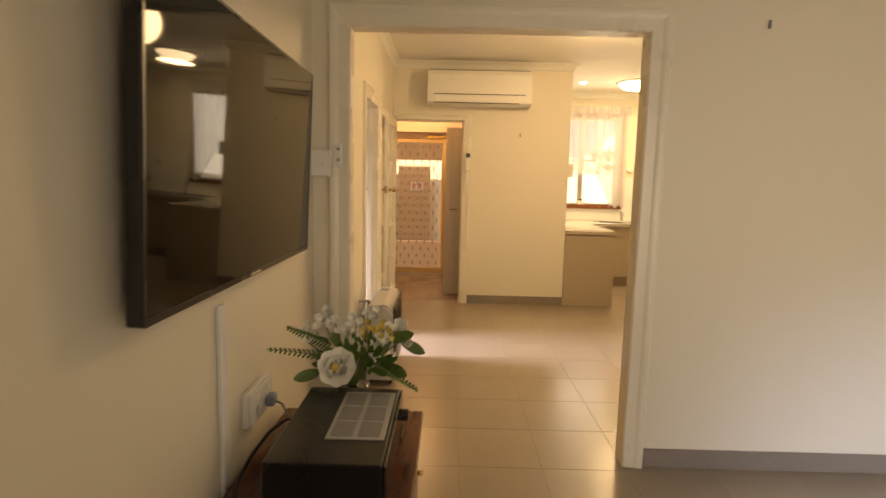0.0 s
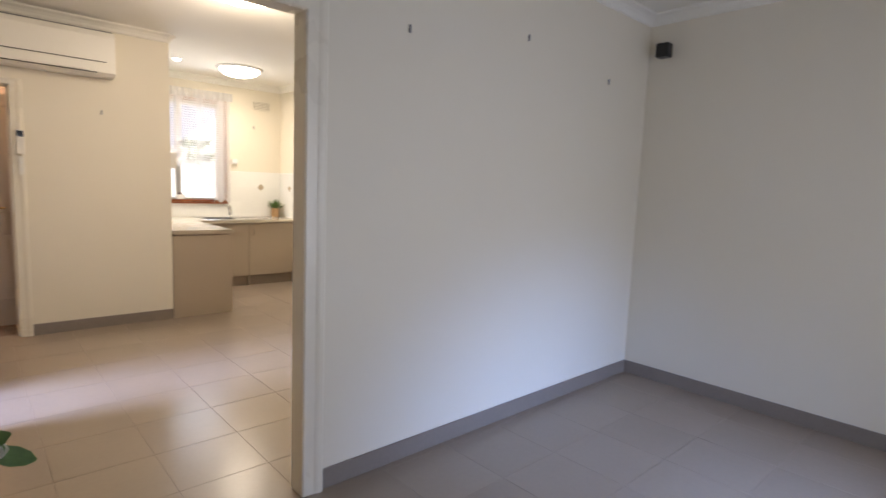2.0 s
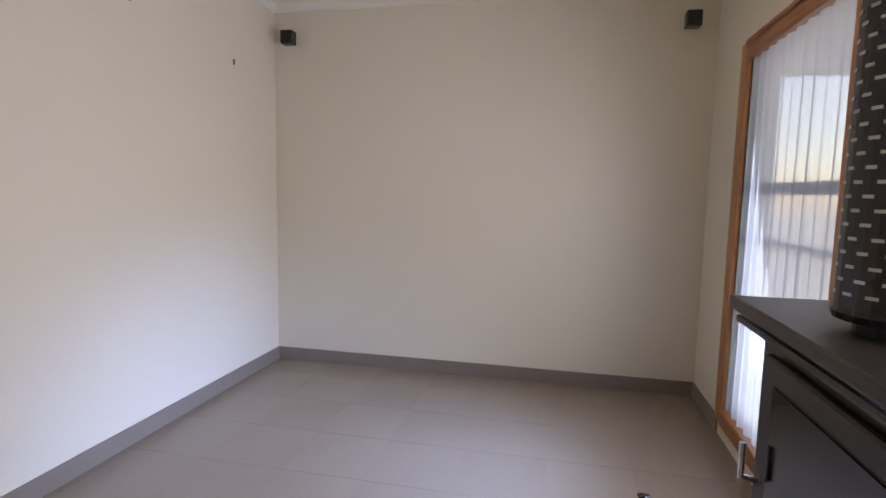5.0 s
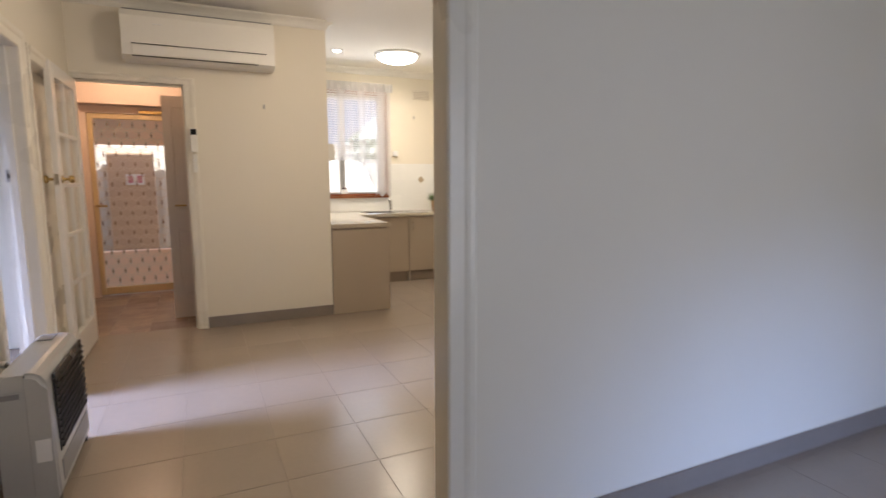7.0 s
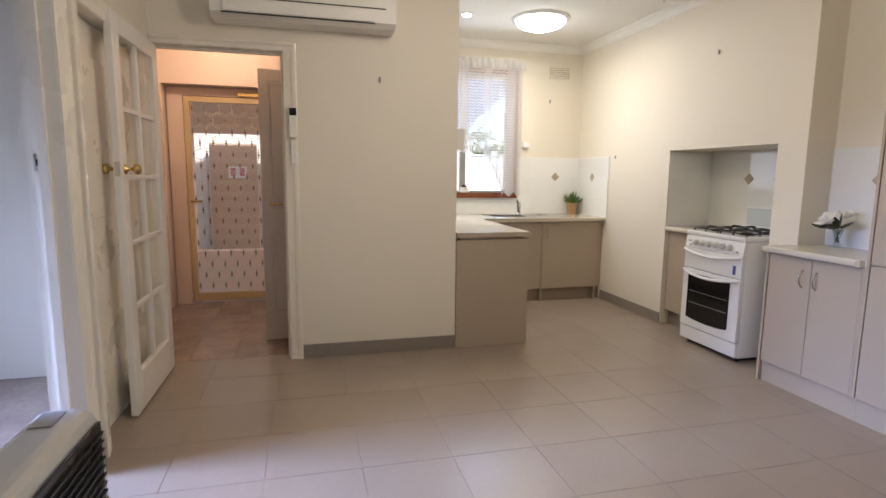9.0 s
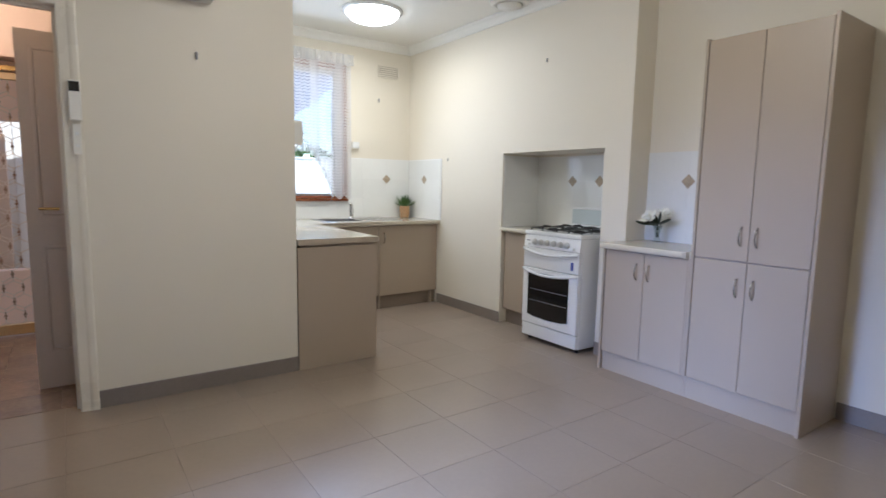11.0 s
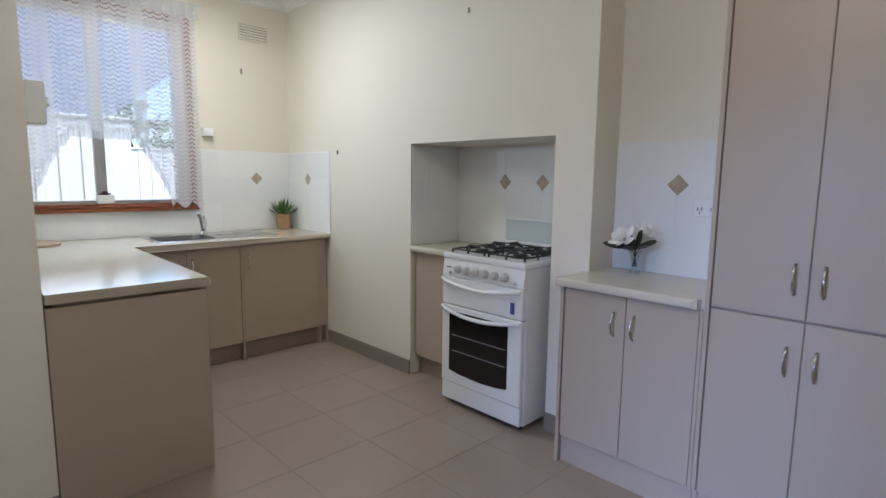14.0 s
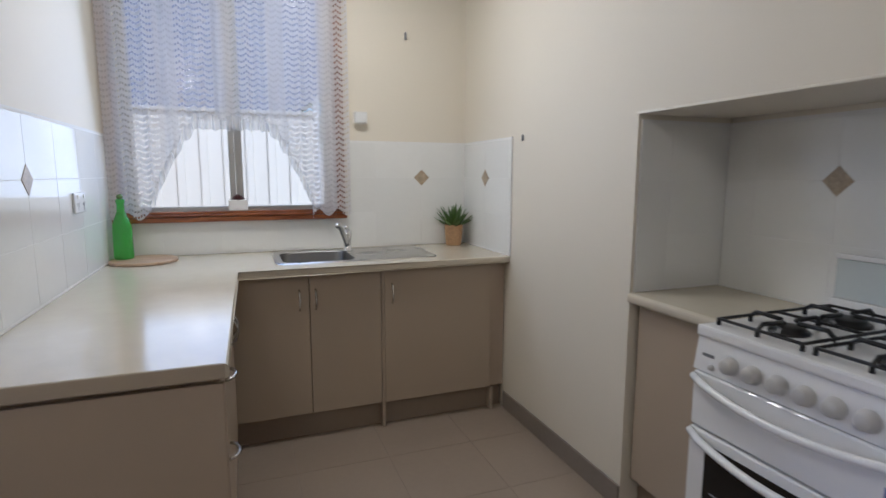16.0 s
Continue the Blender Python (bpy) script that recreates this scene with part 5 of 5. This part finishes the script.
for y, tilt in ((2.945, 20), (0.25, -20)):
    sp = thing("satellite_speaker", (4.70, y, 2.4), "small black cube speaker on a wall bracket", "speaker", "wall speakers")
    part("cabinet", B(((4.645, y - 0.045, 2.345), (4.72, y + 0.045, 2.44)), bevel=0.006), M_BLACKP, sp)
    part("grille", B(((4.640, y - 0.038, 2.352), (4.6445, y + 0.038, 2.433))), M_BLACK, sp)
    part("bracket", tube([(4.72, y, 2.39), (4.745, y, 2.38), (LE - 0.001, y, 2.38)], 0.008), M_BLACKP, sp)

# ---- things on the kitchen worktop ----
bd = thing("serving_board", (2.565, 8.3, BT), "round pale wooden serving board with bark edge", "board")
part("board", lathe([(0.147, 0.001), (0.151, 0.005), (0.150, 0.013), (0.146, 0.016)], (2.615, 8.235, BT), 40), M_BOARD, bd, smooth=False)
bo = thing("glass_bottle", (2.525, 8.27, BT + 0.0165), "tall green glass bottle with a swing-top neck", "bottle")
part("glass", lathe([(0.038, 0), (0.043, 0.006), (0.044, 0.02), (0.043, 0.14), (0.041, 0.165), (0.028, 0.205), (0.0175, 0.232), (0.016, 0.268), (0.020, 0.274), (0.020, 0.288), (0.014, 0.294)], (2.525, 8.27, BT + 0.0165), 28), M_BOTTLE, bo, smooth=True)
part("stopper", lathe([(0.011, 0), (0.015, 0.006), (0.012, 0.018), (0.003, 0.022)], (2.525, 8.27, BT + 0.311), 16), M_GREEN, bo, smooth=True)


def spiky(bm, centre, count, length, width, r, up=0.9, seed=1):
    g = random.Random(seed)
    for k in range(count):
        a = k * 2.399 + g.uniform(-0.2, 0.2)
        lean = (k / count) ** 0.7 * up
        d = Vector((math.cos(a) * math.sin(lean), math.sin(a) * math.sin(lean), math.cos(lean)))
        side = d.cross(Vector((0, 0, 1)))
        side = side.normalized() if side.length > 1e-3 else Vector((1, 0, 0))
        L = length * g.uniform(0.75, 1.05)
        p = Vector(centre) + Vector((math.cos(a), math.sin(a), 0)) * r * lean
        rows = []
        for j, (s, w) in enumerate(((0, 0.5), (0.35, 1.0), (0.7, 0.7), (1.0, 0.04))):
            q = p + d * L * s + Vector((0, 0, -0.10 * L * (s * lean) ** 2))
            n = side.cross(d).normalized() * width * 0.25 * w
            rows.append([bm.verts.new(q + side * width * w / 2), bm.verts.new(q - n), bm.verts.new(q - side * width * w / 2)])
        for u, v in zip(rows, rows[1:]):
            bm.faces.new((u[0], u[1], v[1], v[0]))
            bm.faces.new((u[1], u[2], v[2], v[1]))
    return bm


px_, py_ = 4.285, 8.325
pt = thing("potted_plant", (px_, py_, BT), "small spiky green plant in a woven tan basket pot", "potted plant")
part("pot", lathe([(0.042, 0), (0.047, 0.004)] + [(0.047 + 0.008 * k / 10 + (0.0020 if k % 2 else 0), 0.008 + k * 0.0110) for k in range(11)] + [(0.056, 0.126), (0.052, 0.126), (0.049, 0.115)], (px_, py_, BT + 0.001), 28), M_POT, pt, "woven tan basket")
part("leaves", spiky(bmesh.new(), (px_, py_, BT + 0.112), 38, 0.150, 0.026, 0.03, 1.10, 3), M_GREEN, pt)
pw = thing("succulent_pot", (3.058, 8.45, 1.09), "tiny dark red succulent in a square white pot", "potted plant")
part("pot", B(((3.008, 8.422, 1.0905), (3.108, 8.482, 1.150)), bevel=0.006, segs=2), M_ENAMEL, pw)
part("leaves", spiky(bmesh.new(), (3.058, 8.452, 1.146), 26, 0.04, 0.014, 0.012, 1.2, 7), mat("succulent_red", (0.10, 0.03, 0.035), 0.5, var=0.4), pw)


def petal(bm, base, d, L, w, cup=0.3, face=(0, 0, 1)):
    """One cupped petal or leaf from base along d, its upper side towards face."""
    d = Vector(d).normalized()
    side = d.cross(Vector(face))
    side = side.normalized() if side.length > 1e-2 else Vector((1, 0, 0))
    up = side.cross(d).normalized()
    rows = []
    for s, ww in ((0, 0.25), (0.3, 0.85), (0.6, 1.0), (0.85, 0.7), (1, 0.15)):
        c = Vector(base) + d * L * s + up * cup * L * s * s
        rows.append([bm.verts.new(c + side * w * ww / 2 + up * cup * w * 0.3 * ww), bm.verts.new(c), bm.verts.new(c - side * w * ww / 2 + up * cup * w * 0.3 * ww)])
    for a, b in zip(rows, rows[1:]):
        bm.faces.new((a[0], a[1], b[1], b[0]))
        bm.faces.new((a[1], a[2], b[2], b[1]))


def bloom(bm, c, r, facing_, layers=3, n=6, seed=0):
    g = random.Random(seed)
    f = Vector(facing_).normalized()
    q = f.to_track_quat("Z", "Y")
    for L in range(layers):
        open_ = radians(75 - 26 * L)
        for k in range(n - L):
            a = 2 * math.pi * k / (n - L) + L * 0.5 + g.uniform(-0.15, 0.15)
            d = q @ Vector((math.cos(a) * math.sin(open_), math.sin(a) * math.sin(open_), math.cos(open_)))
            petal(bm, Vector(c), d, r * (1 - 0.16 * L), r * 0.95, 0.35, f)


vx, vy = 4.50, 5.40
mg = thing("magnolia_vase", (vx, vy, BT), "white magnolia flowers with dark leaves in a small glass vase", "flower vase")
part("vase", lathe([(0.027, 0), (0.029, 0.004), (0.027, 0.012), (0.016, 0.028), (0.015, 0.05), (0.021, 0.085), (0.030, 0.112), (0.0285, 0.112), (0.019, 0.085), (0.013, 0.05), (0.010, 0.034)], (vx, vy, BT + 0.001), 24), glassy("vase_glass", (0.90, 0.93, 0.92), edge=0.9), mg, smooth=True)
bm = bmesh.new()
for k in range(4):
    a = k * 1.6
    tube([(vx + 0.008 * math.cos(a), vy + 0.008 * math.sin(a), BT + 0.036), (vx, vy, BT + 0.08), (vx + 0.02 * math.cos(a + 2), vy + 0.03 * math.sin(a + 2), BT + 0.14)], 0.0025, bm, 6)
part("stem_bundle", bm, M_DARKLEAF, mg, kind="stuff")


def magnolia(centre, r, facing_, n, seed):
    """Long pointed petals, the outer ones open and the inner ones cupped."""
    g = random.Random(seed)
    bm = bmesh.new()
    q = Vector(facing_).normalized().to_track_quat("Z", "Y")
    for ring, (open_, m, size) in enumerate(((1.35, n, 1.0), (0.75, n - 2, 0.85), (0.3, 3, 0.6))):
        for k in range(m):
            a = 2 * math.pi * k / m + ring * 0.6 + g.uniform(-0.2, 0.2)
            o = open_ + g.uniform(-0.2, 0.2)
            d = q @ Vector((math.cos(a) * math.sin(o), math.sin(a) * math.sin(o), math.cos(o)))
            petal(bm, Vector(centre), d, r * size * g.uniform(0.85, 1.15), r * 0.62, 0.25, q @ Vector((0, 0, 1)))
    return bm


part("flower", magnolia((vx - 0.03, vy + 0.04, BT + 0.155), 0.078, (-0.7, 0.25, 0.65), 6, 1), M_PETAL, mg, smooth=True)
part("flower", magnolia((vx + 0.01, vy - 0.035, BT + 0.185), 0.062, (-0.2, -0.5, 0.9), 5, 2), M_PETAL, mg, smooth=True)
for d, L, w in (((-0.25, 1, -0.02), 0.145, 0.05), ((-0.5, -0.75, 0.0), 0.105, 0.045), ((-0.3, -0.5, 0.75), 0.10, 0.055), ((-0.2, -1.0, 0.22), 0.12, 0.05), ((-0.8, 0.1, -0.12), 0.09, 0.045), ((0.2, 0.5, 0.4), 0.09, 0.04)):
    bm = bmesh.new()
    petal(bm, (vx, vy, BT + 0.128), d, L, w, 0.10, (-0.6, -0.25, 0.75))
    part("leaf", bm, M_DARKLEAF, mg, smooth=True)

# ---- flowers behind the receiver ----
fx, fy = 0.80, 2.47
fl_ = thing("flower_arrangement", (fx, fy, 0.5), "mixed white artificial flowers with ferns in a dark pot", "flower arrangement")
part("pot", lathe([(0.04, 0), (0.055, 0.01), (0.06, 0.10), (0.052, 0.13), (0.045, 0.13)], (fx, fy, 0.501), 24), M_BLACKG, fl_, smooth=True)
g = random.Random(11)
bm = bmesh.new()
heads = [(0.745, 2.44, 0.86), (0.69, 2.47, 0.87), (0.66, 2.5, 0.82), (0.72, 2.50, 0.88), (0.81, 2.48, 0.86), (0.87, 2.50, 0.90), (0.92, 2.50, 0.85), (0.95, 2.53, 0.83), (0.90, 2.45, 0.81), (0.83, 2.43, 0.80), (0.77, 2.5, 0.83), (0.87, 2.43, 0.76), (0.63, 2.48, 0.79), (0.98, 2.50, 0.80)]
for hx, hy, hz in heads:
    tube([(fx, fy, 0.62), ((fx + hx) / 2, (fy + hy) / 2, (0.62 + hz) / 2 + 0.02), (hx, hy, hz)], 0.0022, bm, 5)
tube([(fx, fy, 0.62), (0.77, 2.44, 0.72)], 0.003, bm, 5)
part("stem_bundle", bm, M_GREEN, fl_, kind="stuff")
bm = bmesh.new()
for i, (hx, hy, hz) in enumerate(heads):
    bm = bmesh.new()
    for k in range(4):
        bloom(bm, (hx + g.uniform(-0.024, 0.024), hy + g.uniform(-0.02, 0.02), hz + g.uniform(-0.024, 0.024)), g.uniform(0.014, 0.026), (g.uniform(-0.6, 0.6), -0.9, g.uniform(0.1, 0.9)), 2, 5, i * 3 + k)
    part("blossom", bm, M_PETAL, fl_)
bm = bmesh.new()
bloom(bm, (0.768, 2.395, 0.722), 0.078, (-0.05, -1, 0.45), 4, 8, 9)
rs = part("large_rose", bm, M_PETAL, fl_, "large open white rose")
part("rose_centre", lathe([(0.004, -0.008), (0.013, -0.004), (0.014, 0.004), (0.005, 0.010)], (0.764, 2.335, 0.745), 12, "y"), M_YELLOW, rs)
bm = bmesh.new()
for k in range(26):
    bloom(bm, (g.uniform(0.82, 0.95), g.uniform(2.43, 2.52), g.uniform(0.79, 0.86)), 0.013, (g.uniform(-1, 1), -1, 0.5), 1, 5, 50 + k)
part("yellow_buds_rest", bm, M_YELLOW, fl_, kind="stuff")
bm = bmesh.new()
for k in range(70):
    a, e = g.uniform(-0.4, math.pi + 0.4), g.uniform(0.05, 1.2)
    s = g.uniform(0.03, 0.13)
    d = Vector((math.cos(a) * math.cos(e), -0.55 * abs(math.sin(a)) * math.cos(e), math.sin(e) * 0.9))
    petal(bm, Vector((fx + 0.02, fy - 0.01, 0.69)) + d * s, d + Vector((g.uniform(-0.4, 0.4), g.uniform(-0.4, 0.4), g.uniform(-0.3, 0.3))), g.uniform(0.05, 0.085), 0.02, 0.12, (0.1, -1, 0.5))
for bx_, by_, bz_, d in ((0.93, 2.48, 0.80, (1, -0.2, 0.35)), (0.97, 2.48, 0.80, (1, -0.1, -0.5)), (0.92, 2.45, 0.72, (0.9, -0.5, -0.3)), (0.70, 2.42, 0.70, (-0.9, -0.2, -0.25)), (0.86, 2.42, 0.72, (0.2, -0.6, 0.6))):
    petal(bm, (bx_, by_, bz_), d, 0.10, 0.042, 0.1, (0.1, -1, 0.4))
part("leaves", bm, M_GREEN, fl_)
bm = bmesh.new()
for p0, d, L in (((0.74, 2.46, 0.74), (-1, -0.15, 0.14), 0.24), ((0.72, 2.47, 0.78), (-0.8, -0.1, 0.35), 0.17), ((0.88, 2.44, 0.73), (0.9, -0.5, -0.35), 0.2)):
    d = Vector(d).normalized()
    tube([p0, Vector(p0) + d * L], 0.0015, bm, 4)
    for k in range(14):
        s = k / 14
        for q in (1, -1):
            petal(bm, Vector(p0) + d * L * s, d * 0.8 + Vector((0, 0, q)) * 0.9 + Vector((0, -0.2 * q, 0)), 0.036 * (1 - 0.7 * s), 0.008, 0.05, (0, -1, 0.3))
part("fern_fronds", bm, M_GREEN, fl_)
tl = thing("heater_tools", (2.62, 0.75, 0), "black hearth brush and stand beside the wood heater", "hearth tools")
part("stand", lathe([(0.10, 0), (0.10, 0.012), (0.012, 0.02), (0.010, 0.42), (0.02, 0.43)], (2.66, 0.72, 0.001), 18), M_BLACKP, tl, smooth=True)
bm = bmesh.new()
for k in range(60):
    a, s = k * 2.4, 0.02 + 0.02 * (k % 3)
    tube([(2.66 + 0.012 * math.cos(a), 0.72 + 0.012 * math.sin(a), 0.26 + 0.002 * k), (2.66 + 0.06 * math.cos(a), 0.72 + 0.06 * math.sin(a), 0.23 + 0.002 * k)], 0.0018, bm, 4)
part("brush", bm, M_BLACKP, tl)

# ---- wall tiles ----
TW, TH = 0.285, 0.20


def wall_tiles(parent, axis, face, out, u0, u1, joint, z0, z1, insets=(), hole=None):
    """White tiles on a wall face between u0 and u1 and z0 and z1, with a joint at the given place."""
    def place(a, b, za, zb, d0, d1):
        d0, d1 = face + out * d0, face + out * d1
        return ((d0, a, za), (d1, b, zb)) if axis == "x" else ((a, d0, za), (b, d1, zb))
    part("tile_bed", B(place(u0, u1, z0, z1, 0.0005, 0.0076)), M_WGROUT, parent)
    meshes = {}
    first = joint - math.ceil((joint - u0) / TW) * TW
    n = int((u1 - first) / TW) + 2
    for r in range(4):
        za, zb = 0.87 + TH * r - TH, 0.87 + TH * r
        za, zb = max(za, z0), min(zb, z1)
        if zb - za < 0.012:
            continue
        for k in range(n):
            a, b = max(first + k * TW, u0), min(first + (k + 1) * TW, u1)
            if b - a < 0.012:
                continue
            key = (round(b - a, 3), round(zb - za, 3))
            if key not in meshes:
                me = bpy.data.meshes.new("wall_tile")
                w, h = b - a - 0.002, zb - za - 0.002
                bm = B(((0.004, -w / 2, -h / 2), (0.0085, w / 2, h / 2)) if axis == "x" else ((-w / 2, 0.004, -h / 2), (w / 2, 0.0085, h / 2)), bevel=0.0004)
                bm.to_mesh(me)
                bm.free()
                me.materials.append(M_WTILE)
                meshes[key] = me
            o = new("wall_tile", meshes[key])
            o.parent = parent
            c, z = (a + b) / 2, (za + zb) / 2
            if axis == "x":
                o.location, o.scale = (face, c, z), (out, 1, 1)
            else:
                o.location, o.scale = (c, face, z), (1, out, 1)
    for u, z in insets:
        s = 0.048
        pts = [(u - s, z), (u, z - s), (u + s, z), (u, z + s)]
        lo, hi = sorted((face + out * 0.0086, face + out * 0.0105))
        part("inset_tile", prism(pts, lo, hi, axis), M_DIAMOND, parent)


ST = bpy.data.objects
wn_, ww_, wc_, wd_ = ST["wall_kitchen_north"], ST["wall_kitchen_west"], ST["wall_chimney"], ST["wall_dining_east"]
Z0 = BT + 0.001
wall_tiles(wn_, "y", KW, -1, KX + 0.0095, 3.66, 4.107, Z0, 1.036)
wall_tiles(wn_, "y", KW, -1, 3.66, CH - 0.0095, 4.107, Z0, 1.482, [(4.107, 1.27)])
wall_tiles(ww_, "x", KX, 1, 6.72, KW - 0.001, 7.30, Z0, 1.482, [(7.30, 1.27)])
wall_tiles(wc_, "x", CH, -1, 7.79, KW - 0.001, 8.105, Z0, 1.482, [(8.105, 1.27)])
wall_tiles(wc_, "x", NIX, -1, NI0 + 0.0095, NI1 - 0.0095, 6.152, 0.80, 1.482, [(6.152, 1.27), (6.437, 1.27)])
wall_tiles(wc_, "y", NI1, -1, CH + 0.012, NIX - 0.001, 4.55, Z0, 1.482)
wall_tiles(wc_, "y", NI0, 1, CH + 0.012, NIX - 0.001, 4.55, 0.80, 1.482)
wall_tiles(wd_, "x", DE, -1, 4.972, CH0 - 0.001, 5.272, Z0, 1.465, [(5.272, 1.27)])
part("recess_trim", B(((CH - 0.003, NI0 - 0.012, NIZ - 0.001), (CH + 0.004, NI1 + 0.012, NIZ + 0.008)), bevel=0.002), M_TRIM, wc_)

# ---- floor tiles ----
P = 0.408
full = {}
for i in range(-1, 12):
    for k in range(-1, 22):
        x0, y0 = 1.21 + P * (i - 2), 5.50 - P * 14 + P * k
        x1, y1 = x0 + P, y0 + P
        xa, xb, ya, yb = max(x0, 0.40), min(x1, 4.9), max(y0, -0.05), min(y1, 8.5)
        if (xa + xb) / 2 < 2.34:
            yb = min(yb, 6.70)
        if xb - xa < 0.02 or yb - ya < 0.02:
            continue
        key = (round(xb - xa, 3), round(yb - ya, 3))
        if key not in full:
            me = bpy.data.meshes.new("floor_tile")
            w, h = (xb - xa) / 2 - 0.0012, (yb - ya) / 2 - 0.0012
            bm = B(((-w, -h, -0.01), (w, h, 0.0)), bevel=0.0007)
            bm.to_mesh(me)
            bm.free()
            me.materials.append(M_TILE)
            full[key] = me
        o = new("floor_tile", full[key])
        o.parent, o.location = floor, ((xa + xb) / 2, (ya + yb) / 2, 0)
fh = bpy.data.objects["floor_hall"]
me = bpy.data.meshes.new("hall_tile")
bm = B(((-0.148, -0.148, -0.003), (0.148, 0.148, 0.0)), bevel=0.001)
bm.to_mesh(me)
bm.free()
me.materials.append(M_HALLF)
part("hall_floor_bed", B(((0.38, 6.70, -0.09), (2.34, 8.6, -0.004))), M_GROUT, fh)
for i in range(7):
    for k in range(6):
        o = new("hall_tile", me)
        o.parent, o.location = fh, (0.15 + i * 0.298, 6.852 + k * 0.298, 0)
